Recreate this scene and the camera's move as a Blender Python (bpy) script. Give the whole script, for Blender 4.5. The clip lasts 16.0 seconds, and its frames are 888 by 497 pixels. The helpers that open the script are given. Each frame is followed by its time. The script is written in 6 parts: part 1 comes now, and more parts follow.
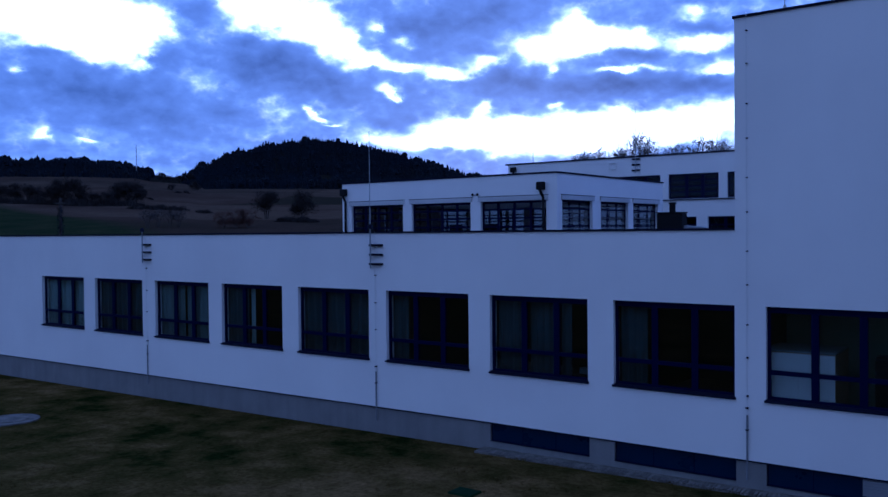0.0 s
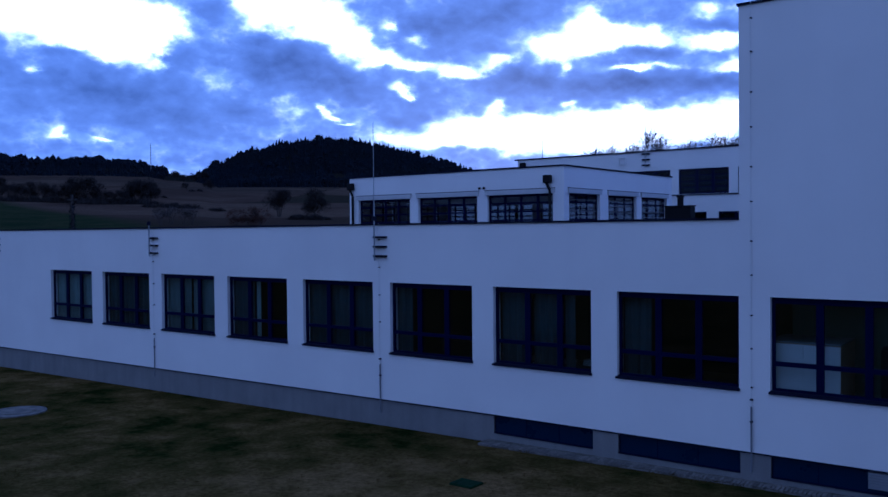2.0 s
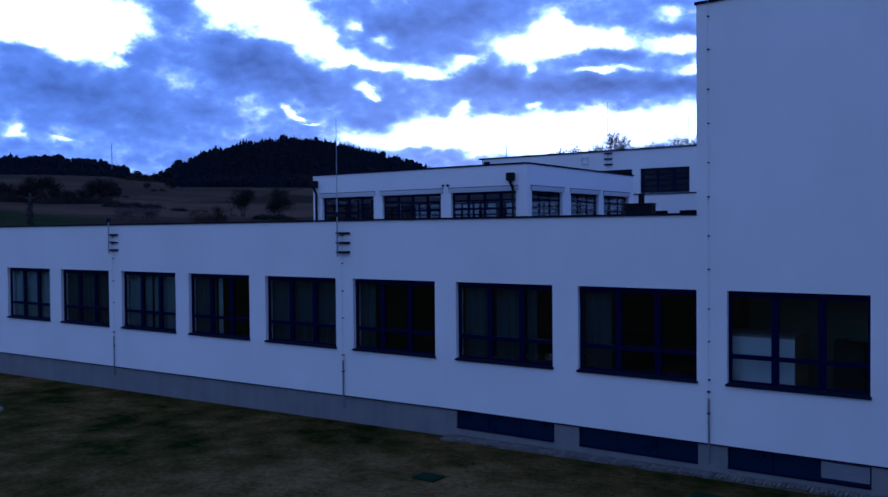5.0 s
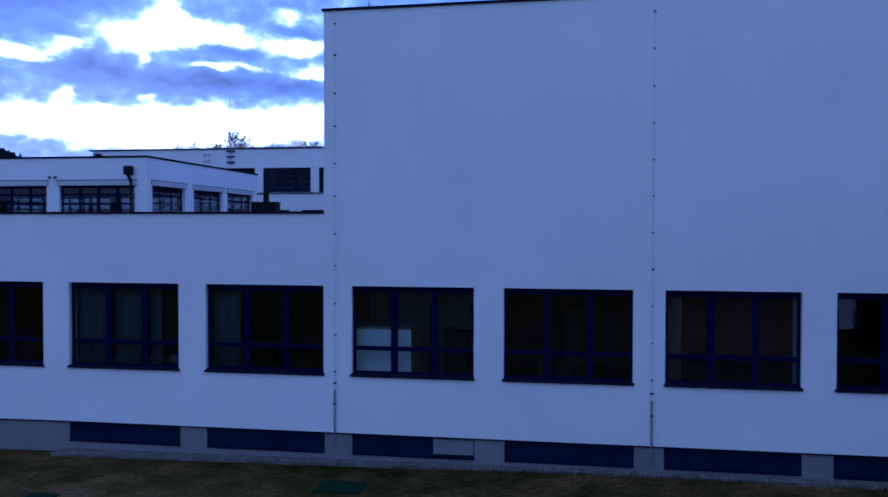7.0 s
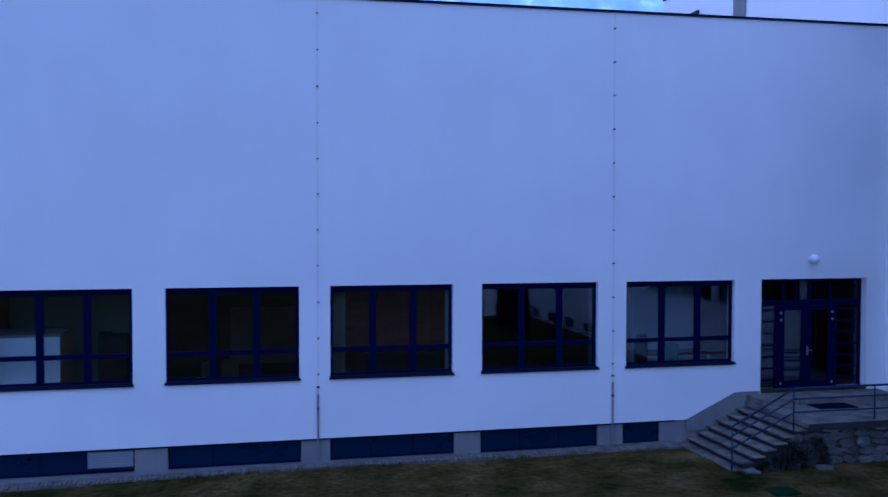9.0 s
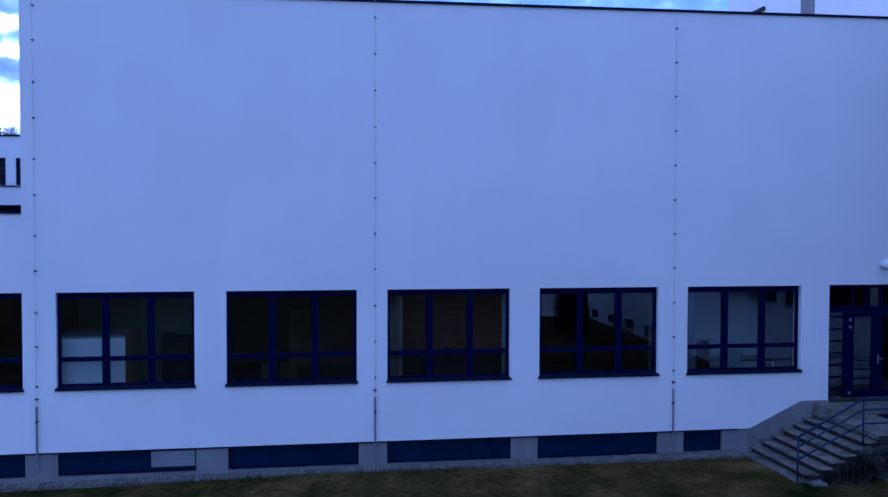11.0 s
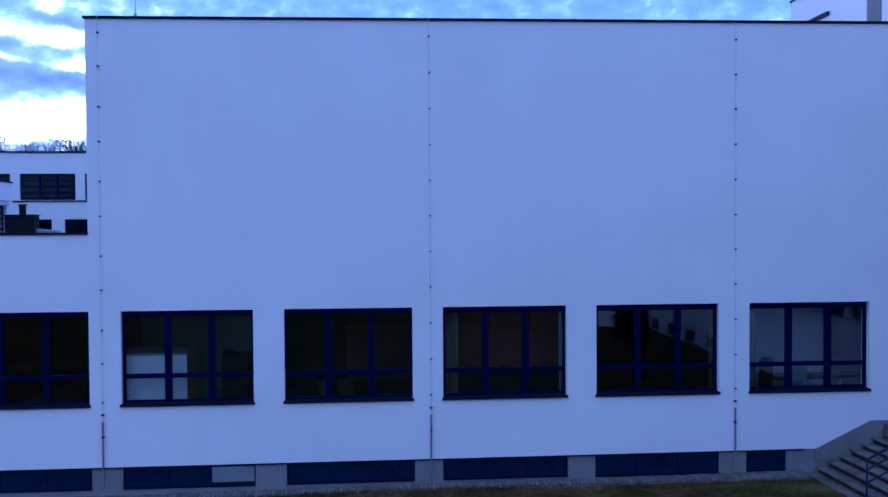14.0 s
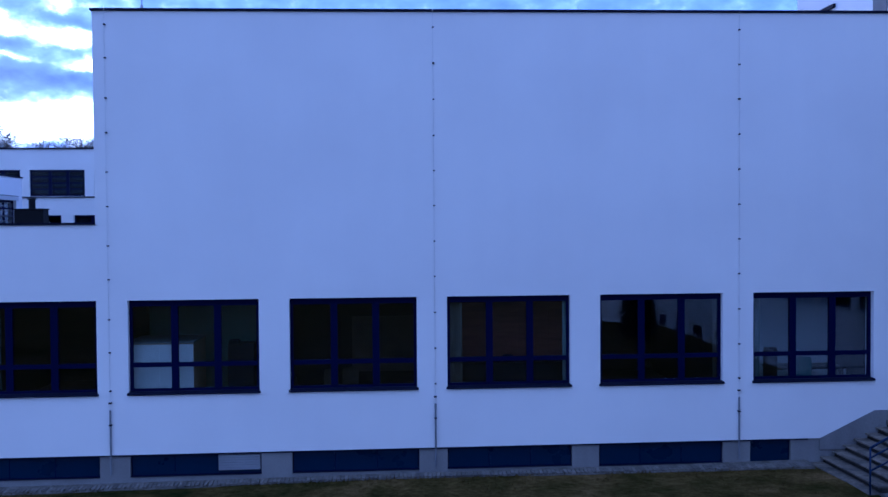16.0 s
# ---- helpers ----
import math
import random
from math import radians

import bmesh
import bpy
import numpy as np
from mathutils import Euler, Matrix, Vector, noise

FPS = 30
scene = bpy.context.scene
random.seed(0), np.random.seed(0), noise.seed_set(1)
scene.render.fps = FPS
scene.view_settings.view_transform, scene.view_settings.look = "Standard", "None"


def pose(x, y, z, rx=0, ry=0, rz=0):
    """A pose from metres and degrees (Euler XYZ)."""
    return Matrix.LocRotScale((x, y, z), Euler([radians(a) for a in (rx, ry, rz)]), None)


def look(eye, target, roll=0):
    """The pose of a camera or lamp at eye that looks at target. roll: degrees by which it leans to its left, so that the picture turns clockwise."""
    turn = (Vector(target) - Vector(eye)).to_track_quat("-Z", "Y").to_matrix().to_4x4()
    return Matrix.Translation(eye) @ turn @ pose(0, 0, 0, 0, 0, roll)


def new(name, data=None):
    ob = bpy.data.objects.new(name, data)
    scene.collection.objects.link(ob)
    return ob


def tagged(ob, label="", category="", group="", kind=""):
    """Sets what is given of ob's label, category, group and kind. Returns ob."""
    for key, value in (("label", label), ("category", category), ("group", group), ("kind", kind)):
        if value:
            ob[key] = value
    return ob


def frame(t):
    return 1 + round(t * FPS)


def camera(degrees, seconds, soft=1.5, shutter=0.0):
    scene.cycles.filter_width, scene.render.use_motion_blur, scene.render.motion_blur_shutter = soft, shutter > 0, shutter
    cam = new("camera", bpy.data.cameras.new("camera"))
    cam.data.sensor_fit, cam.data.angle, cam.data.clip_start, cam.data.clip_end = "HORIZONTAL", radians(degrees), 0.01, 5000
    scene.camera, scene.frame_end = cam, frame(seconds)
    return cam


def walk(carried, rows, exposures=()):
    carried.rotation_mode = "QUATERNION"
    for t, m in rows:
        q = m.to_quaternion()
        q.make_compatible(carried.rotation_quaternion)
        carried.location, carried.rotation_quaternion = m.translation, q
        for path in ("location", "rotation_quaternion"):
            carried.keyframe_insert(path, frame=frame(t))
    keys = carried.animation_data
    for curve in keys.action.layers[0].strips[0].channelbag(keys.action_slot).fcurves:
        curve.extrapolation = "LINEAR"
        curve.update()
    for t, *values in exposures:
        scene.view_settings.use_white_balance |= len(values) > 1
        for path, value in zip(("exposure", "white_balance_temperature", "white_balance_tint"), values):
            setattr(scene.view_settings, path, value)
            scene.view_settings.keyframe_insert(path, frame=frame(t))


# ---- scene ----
cam = camera(54.75, 16.0, shutter=0.3)
PATH = [
    (0, (-0.325, -21.350, 6.140), (-1.509, -19.738, 6.100), -0.57),
    (0.5, (-0.301, -21.301, 6.139), (-1.493, -19.696, 6.098), -0.46),
    (1, (-0.285, -21.255, 6.080), (-1.504, -19.670, 6.039), -0.57),
    (1.5, (-0.197, -21.155, 5.997), (-1.416, -19.570, 5.955), -0.58),
    (2, (-0.152, -21.098, 5.923), (-1.360, -19.505, 5.880), -0.57),
    (2.5, (-0.159, -21.090, 5.865), (-1.376, -19.504, 5.823), -0.51),
    (3, (-0.143, -21.062, 5.816), (-1.368, -19.482, 5.773), -0.38),
    (3.2, (-0.139, -21.079, 5.818), (-1.355, -19.492, 5.775), -0.38),
    (5.3, (-0.029, -21.135, 5.767), (-1.141, -19.473, 5.725), -0.53),
    (5.4, (-0.027, -21.143, 5.768), (-1.112, -19.463, 5.726), -0.53),
    (5.5, (-0.025, -21.151, 5.769), (-1.034, -19.424, 5.727), -0.53),
    (5.6, (-0.042, -21.177, 5.765), (-0.990, -19.416, 5.722), -0.54),
    (5.7, (-0.058, -21.203, 5.761), (-0.943, -19.410, 5.716), -0.45),
    (5.8, (-0.075, -21.230, 5.757), (-0.884, -19.402, 5.712), -0.47),
    (5.9, (-0.091, -21.256, 5.752), (-0.841, -19.403, 5.706), -0.38),
    (6, (-0.108, -21.282, 5.748), (-0.820, -19.414, 5.701), -0.38),
    (6.1, (-0.117, -21.293, 5.750), (-0.801, -19.414, 5.702), -0.30),
    (6.2, (-0.125, -21.303, 5.751), (-0.779, -19.413, 5.703), -0.32),
    (6.3, (-0.132, -21.313, 5.753), (-0.741, -19.408, 5.705), -0.24),
    (6.4, (-0.141, -21.323, 5.755), (-0.716, -19.408, 5.706), -0.25),
    (6.5, (-0.149, -21.333, 5.756), (-0.665, -19.402, 5.707), -0.17),
    (6.6, (-0.171, -21.334, 5.748), (-0.659, -19.395, 5.699), -0.15),
    (6.7, (-0.192, -21.335, 5.740), (-0.629, -19.383, 5.692), -0.03),
    (6.8, (-0.213, -21.336, 5.731), (-0.597, -19.374, 5.684), -0.02),
    (6.9, (-0.234, -21.337, 5.723), (-0.601, -19.371, 5.676), 0.10),
    (7, (-0.256, -21.338, 5.714), (-0.595, -19.367, 5.668), 0.12),
    (7.1, (-0.250, -21.348, 5.721), (-0.558, -19.372, 5.674), 0.05),
    (7.2, (-0.246, -21.358, 5.728), (-0.508, -19.375, 5.680), -0.03),
    (7.3, (-0.240, -21.368, 5.734), (-0.458, -19.381, 5.686), 0.00),
    (7.4, (-0.236, -21.378, 5.741), (-0.422, -19.388, 5.692), -0.07),
    (7.5, (-0.231, -21.388, 5.748), (-0.322, -19.391, 5.697), -0.14),
    (7.6, (-0.229, -21.403, 5.758), (-0.285, -19.405, 5.706), -0.12),
    (7.7, (-0.226, -21.418, 5.767), (-0.244, -19.419, 5.716), -0.10),
    (7.8, (-0.224, -21.432, 5.778), (-0.186, -19.433, 5.725), -0.08),
    (7.9, (-0.222, -21.447, 5.787), (-0.105, -19.452, 5.735), -0.06),
    (8, (-0.220, -21.462, 5.797), (-0.001, -19.475, 5.743), -0.04),
    (8.1, (-0.223, -21.463, 5.803), (0.032, -19.481, 5.749), 0.01),
    (8.2, (-0.225, -21.464, 5.810), (0.061, -19.485, 5.754), -0.04),
    (8.3, (-0.228, -21.465, 5.815), (0.109, -19.494, 5.760), 0.02),
    (8.5, (-0.234, -21.433, 5.823), (0.192, -19.479, 5.767), 0.23),
    (8.6, (-0.242, -21.452, 5.809), (0.213, -19.505, 5.755), 0.18),
    (8.8, (-0.248, -21.450, 5.783), (0.200, -19.501, 5.728), 0.16),
    (9, (-0.252, -21.439, 5.756), (0.174, -19.485, 5.701), 0.04),
    (9.2, (-0.248, -21.436, 5.741), (0.107, -19.469, 5.684), 0.08),
    (11.3, (-0.180, -21.357, 5.914), (0.104, -19.378, 5.855), -0.09),
    (11.5, (-0.157, -21.367, 5.918), (0.122, -19.387, 5.862), -0.22),
    (12, (-0.096, -21.328, 5.925), (0.189, -19.349, 5.879), -0.23),
    (12.5, (-0.078, -21.305, 5.969), (0.186, -19.322, 5.932), -0.16),
    (13, (-0.087, -21.312, 6.035), (0.142, -19.325, 6.000), -0.15),
    (13.5, (-0.105, -21.361, 6.107), (0.079, -19.370, 6.070), -0.17),
    (14, (-0.109, -21.348, 6.181), (0.047, -19.354, 6.136), -0.35),
    (14.5, (-0.111, -21.441, 6.131), (0.053, -19.448, 6.087), -0.22),
    (15, (-0.084, -21.462, 6.063), (0.050, -19.467, 6.015), -0.34),
    (15.5, (-0.036, -21.482, 6.002), (0.115, -19.488, 5.953), -0.38),
    (16, (0.003, -21.481, 5.950), (0.138, -19.486, 5.903), -0.43),
]
EXPOSURES = [(0.0, 0.01, 4220, 22), (5.0, 0.01, 4220, 22), (5.5, 0.03, 4220, 22), (6.0, 0.14, 4222, 22), (6.5, 0.26, 4226, 23), (7.0, 0.42, 4230, 23), (9.0, 1.03, 4220, 24), (16.0, 1.03, 4220, 24)]
SKY = 1.0
WARP = 2.2
CLOUD_DARK, CLOUD_MID, CLOUD_LIGHT, CLOUD_GAP = (0.056, 0.090, 0.205), (0.177, 0.249, 0.476), (0.47, 0.62, 0.93), (2.0, 1.95, 1.95)
walk(cam, [(t, look(eye, target, roll)) for t, eye, target, roll in PATH], EXPOSURES)

# ---- light ----
SUN_AZ = 32.0      # degrees from +y towards -x, behind the hill
SUN_EL = 9.0
world = bpy.data.worlds.new("dusk_sky")
scene.world = world
world.use_nodes = True
wt = world.node_tree
wt.nodes.clear()


def wmath(op, a, b=None, c=None, clamp=False):
    n = wt.nodes.new("ShaderNodeMath")
    n.operation, n.use_clamp = op, clamp
    for i, v in enumerate((a, b, c)):
        if v is None:
            continue
        if isinstance(v, (int, float)):
            n.inputs[i].default_value = v
        else:
            wt.links.new(v, n.inputs[i])
    return n.outputs[0]


def wnoise(vec, scale, detail, rough, distort=0.0):
    n = wt.nodes.new("ShaderNodeTexNoise")
    n.inputs["Scale"].default_value = scale
    n.inputs["Detail"].default_value = detail
    n.inputs["Roughness"].default_value = rough
    n.inputs["Distortion"].default_value = distort
    wt.links.new(vec, n.inputs["Vector"])
    return n.outputs["Fac"]


sky = wt.nodes.new("ShaderNodeTexSky")
sky.sky_type, sky.sun_disc = "NISHITA", False
sky.sun_elevation, sky.sun_rotation = radians(SUN_EL), radians(-SUN_AZ)
coord = wt.nodes.new("ShaderNodeTexCoord")
split = wt.nodes.new("ShaderNodeSeparateXYZ")
wt.links.new(coord.outputs["Generated"], split.inputs[0])
# bearing (degrees, to the left of +y) and height above the horizon (degrees)
bearing = wmath("MULTIPLY", wmath("ARCTAN2", wmath("MULTIPLY", split.outputs[0], -1.0), split.outputs[1]), 57.2958)
height = wmath("MULTIPLY", wmath("ARCSINE", split.outputs[2]), 57.2958)
joined = wt.nodes.new("ShaderNodeCombineXYZ")
wt.links.new(wmath("MULTIPLY", bearing, 0.1), joined.inputs[0])
wt.links.new(wmath("MULTIPLY", height, 0.15), joined.inputs[1])
broad = wnoise(joined.outputs[0], 2.4, 4.0, 0.50, 0.0)
fine = wnoise(joined.outputs[0], 6.0, 6.0, 0.50, 0.2)
# breaks in the cloud towards the low sun, and thicker cloud: bearing, height, half width, half height, weight
HIGH_BREAKS = [(61.4, 13.0, 4.0, 1.60, 1.5), (57.3, 12.7, 2.9, 1.33, 1.3), (58.0, 11.2, 2.3, 0.73, 1.0), (56.2, 10.3, 0.7, 0.34, 0.8), (63.1, 9.8, 0.4, 0.26, 0.7),
    (48.7, 14.3, 2.1, 1.20, 1.3), (45.8, 13.6, 2.0, 1.22, 1.3), (43.5, 12.3, 1.5, 0.92, 1.2), (41.5, 11.2, 1.4, 0.54, 1.1), (39.3, 10.7, 1.1, 0.36, 1.0),
    (41.2, 13.1, 0.6, 0.49, 0.7), (39.2, 12.4, 0.9, 0.36, 0.6), (36.8, 10.4, 1.7, 0.47, 1.0), (33.8, 11.0, 1.3, 0.43, 0.7), (40.7, 9.45, 0.55, 0.38, 0.9), (40.0, 9.0, 0.45, 0.45, 1.0), (39.5, 8.6, 0.4, 0.28, 0.8)]
LOW_BREAKS = [(45.75, 8.15, 0.28, 0.26, 0.8), (45.35, 7.75, 0.28, 0.30, 0.95), (44.8, 7.35, 0.38, 0.16, 0.7), (44.0, 7.05, 0.5, 0.10, 0.5), (61.9, 6.0, 0.42, 0.30, 0.66), (59.5, 5.9, 0.6, 0.13, 0.55), (61.6, 6.3, 1.6, 0.8, 0.2), (34.8, 6.4, 3.4, 0.89, 1.3),
    (38.5, 5.9, 1.7, 0.48, 1.1), (30.3, 6.3, 4.5, 0.96, 1.4), (25.1, 6.2, 4.7, 1.09, 1.4), (20.2, 6.7, 2.4, 1.07, 1.2), (34.1, 8.0, 0.6, 0.51, 0.8),
    (29.3, 8.1, 0.6, 0.29, 0.7), (25.0, 7.7, 1.0, 0.29, 0.7), (17.8, 7.5, 1.4, 0.49, 0.8), (41.5, 6.1, 0.9, 0.44, 0.8)]
RIGHT_BREAKS = [(28.1, 13.5, 0.9, 0.70, 0.9), (30.2, 11.9, 1.9, 0.85, 1.2), (27.7, 12.3, 1.6, 0.99, 1.2), (24.9, 12.2, 2.1, 0.59, 1.1), (29.4, 10.4, 0.4, 0.36, 0.7),
    (24.6, 10.2, 2.1, 0.25, 1.0), (20.0, 11.6, 2.1, 0.58, 1.0), (18.7, 10.0, 1.6, 0.45, 1.0), (20.4, 13.5, 1.0, 0.54, 0.7), (15.8, 10.4, 1.3, 0.68, 0.8),
    (47.6, 7.9, 3.2, 1.3, 0.26), (52.4, 9.8, 1.4, 1.3, 0.30), (42.0, 7.3, 1.6, 0.8, 0.25), (50.5, 6.6, 2.4, 0.7, 0.15)]
THICK = [(58.7, 8.8, 5.4, 1.52, 1.0), (61.5, 10.8, 1.4, 0.46, 0.8), (55.0, 11.2, 1.5, 0.89, 1.0), (48.1, 10.7, 3.9, 1.48, 1.1), (52.6, 13.8, 1.2, 0.94, 0.9),
    (43.7, 9.0, 2.9, 1.16, 0.8), (38.1, 13.2, 3.0, 1.41, 1.0), (33.2, 14.0, 3.4, 0.98, 0.8), (31.7, 9.7, 4.1, 0.72, 1.1), (25.1, 9.1, 5.4, 0.61, 1.1),
    (19.5, 9.0, 2.1, 0.56, 0.8), (24.0, 11.1, 2.5, 0.32, 1.0), (19.5, 12.4, 1.9, 0.44, 0.8), (39.7, 7.2, 1.7, 0.66, 0.8), (24.1, 7.7, 1.4, 0.36, 0.6),
    (55.4, 7.2, 3.3, 0.87, 0.6), (49.6, 7.1, 3.2, 0.90, 0.4), (-2.0, 21.0, 17.0, 7.5, 0.75)]
moved = wt.nodes.new("ShaderNodeVectorMath")
moved.operation = "ADD"
moved.inputs[1].default_value = (7.3, 3.1, 1.7)
wt.links.new(joined.outputs[0], moved.inputs[0])
other = wnoise(moved.outputs[0], 2.2, 4.0, 0.5)
ragged = wnoise(moved.outputs[0], 9.0, 8.0, 0.56, 0.25)
puffs = wt.nodes.new("ShaderNodeTexVoronoi")
puffs.feature = "SMOOTH_F1"
puffs.inputs["Scale"].default_value, puffs.inputs["Detail"].default_value, puffs.inputs["Roughness"].default_value, puffs.inputs["Smoothness"].default_value = 7.0, 3.0, 0.45, 0.35
wt.links.new(moved.outputs[0], puffs.inputs["Vector"])
lumps = wmath("SUBTRACT", puffs.outputs["Distance"], 0.42)
bear2 = wmath("ADD", wmath("ADD", wmath("ADD", bearing, 0.45), wmath("MULTIPLY", wmath("SUBTRACT", broad, 0.5), WARP)), wmath("MULTIPLY", wmath("SUBTRACT", ragged, 0.5), 1.1))
high2 = wmath("ADD", wmath("ADD", wmath("SUBTRACT", height, 0.06), wmath("MULTIPLY", wmath("SUBTRACT", other, 0.5), WARP * 0.5)), wmath("MULTIPLY", wmath("SUBTRACT", fine, 0.5), 1.1))


def spots(rows):
    total = None
    for b0, h0, bw, hw, weight in rows:
        du = wmath("MULTIPLY", wmath("SUBTRACT", bear2, b0), 1.0 / bw)
        dv = wmath("MULTIPLY", wmath("SUBTRACT", high2, h0), 1.0 / hw)
        d2 = wmath("ADD", wmath("MULTIPLY", du, du), wmath("MULTIPLY", dv, dv))
        g = wmath("MULTIPLY", wmath("POWER", 2.718, wmath("MULTIPLY", d2, -1.0)), weight)
        total = g if total is None else wmath("ADD", total, g)
    return total


bright, dense = spots(HIGH_BREAKS + LOW_BREAKS + RIGHT_BREAKS), spots(THICK)
lower = wt.nodes.new("ShaderNodeVectorMath")
lower.operation = "ADD"
lower.inputs[1].default_value = (0.015, -0.05, 0.0)
wt.links.new(joined.outputs[0], lower.inputs[0])
billow = wmath("SUBTRACT", wnoise(lower.outputs[0], 6.0, 6.0, 0.50, 0.2), fine)   # undersides lit by the low sun
body = wmath("ADD", wmath("MULTIPLY", wmath("SUBTRACT", other, 0.5), 0.5), wmath("MULTIPLY", wmath("SUBTRACT", fine, 0.5), 0.5))
rough_edge = wmath("ADD", wmath("MULTIPLY", lumps, 0.45), wmath("MULTIPLY", wmath("SUBTRACT", ragged, 0.5), 0.7))
edge = wmath("SUBTRACT", wmath("ADD", wmath("ADD", bright, body), rough_edge), wmath("MULTIPLY", dense, 0.40))
gap = wt.nodes.new("ShaderNodeMapRange")
gap.interpolation_type = "SMOOTHSTEP"
gap.inputs[1].default_value, gap.inputs[2].default_value = 0.14, 1.0
wt.links.new(edge, gap.inputs[0])
gap = wmath("POWER", gap.outputs[0], 2.0)
away = wt.nodes.new("ShaderNodeMapRange")
away.inputs[1].default_value, away.inputs[2].default_value = 0.35, -0.5
wt.links.new(split.outputs[1], away.inputs[0])
tone = wmath("ADD", wmath("ADD", wmath("ADD", wmath("ADD", 0.52, wmath("MULTIPLY", rough_edge, 0.30)), wmath("MULTIPLY", billow, 0.55)), wmath("MULTIPLY", body, 0.9)), wmath("SUBTRACT", wmath("MULTIPLY", bright, 0.6), wmath("MULTIPLY", dense, 0.30)))
shade = wt.nodes.new("ShaderNodeValToRGB")
shade.color_ramp.elements[0].position, shade.color_ramp.elements[0].color = 0.0, (*CLOUD_DARK, 1)
shade.color_ramp.elements[1].position, shade.color_ramp.elements[1].color = 1.0, (*CLOUD_LIGHT, 1)
middle = shade.color_ramp.elements.new(0.49)
middle.color = (*CLOUD_MID, 1)
wt.links.new(wmath("ADD", wmath("SUBTRACT", tone, 0.04), wmath("MULTIPLY", away.outputs[0], 0.13)), shade.inputs[0])
grey = wt.nodes.new("ShaderNodeMix")
grey.data_type, grey.blend_type = "RGBA", "MULTIPLY"
grey.inputs[7].default_value = (0.97, 0.87, 0.725, 1)
wt.links.new(away.outputs[0], grey.inputs[0])
wt.links.new(shade.outputs[0], grey.inputs[6])
blend = wt.nodes.new("ShaderNodeMix")
blend.data_type = "RGBA"
wt.links.new(gap, blend.inputs[0])
wt.links.new(grey.outputs[2], blend.inputs[6])
blend.inputs[7].default_value = (*CLOUD_GAP, 1)
add = wt.nodes.new("ShaderNodeMix")
add.data_type, add.blend_type = "RGBA", "ADD"
add.inputs[0].default_value = 0.002
wt.links.new(blend.outputs[2], add.inputs[6])
wt.links.new(sky.outputs[0], add.inputs[7])
bg = wt.nodes.new("ShaderNodeBackground")
bg.inputs[1].default_value = SKY
wt.links.new(add.outputs[2], bg.inputs[0])
out = wt.nodes.new("ShaderNodeOutputWorld")
wt.links.new(bg.outputs[0], out.inputs[0])

sun_data = bpy.data.lights.new("sun", "SUN")
sun_data.energy, sun_data.angle, sun_data.color = 0.5, radians(14), (1.0, 0.93, 0.84)
sun = new("sun", sun_data)
sun.matrix_world = look((-200 * math.sin(radians(SUN_AZ)), 200 * math.cos(radians(SUN_AZ)), 200 * math.tan(radians(SUN_EL))), (0, 0, 0))


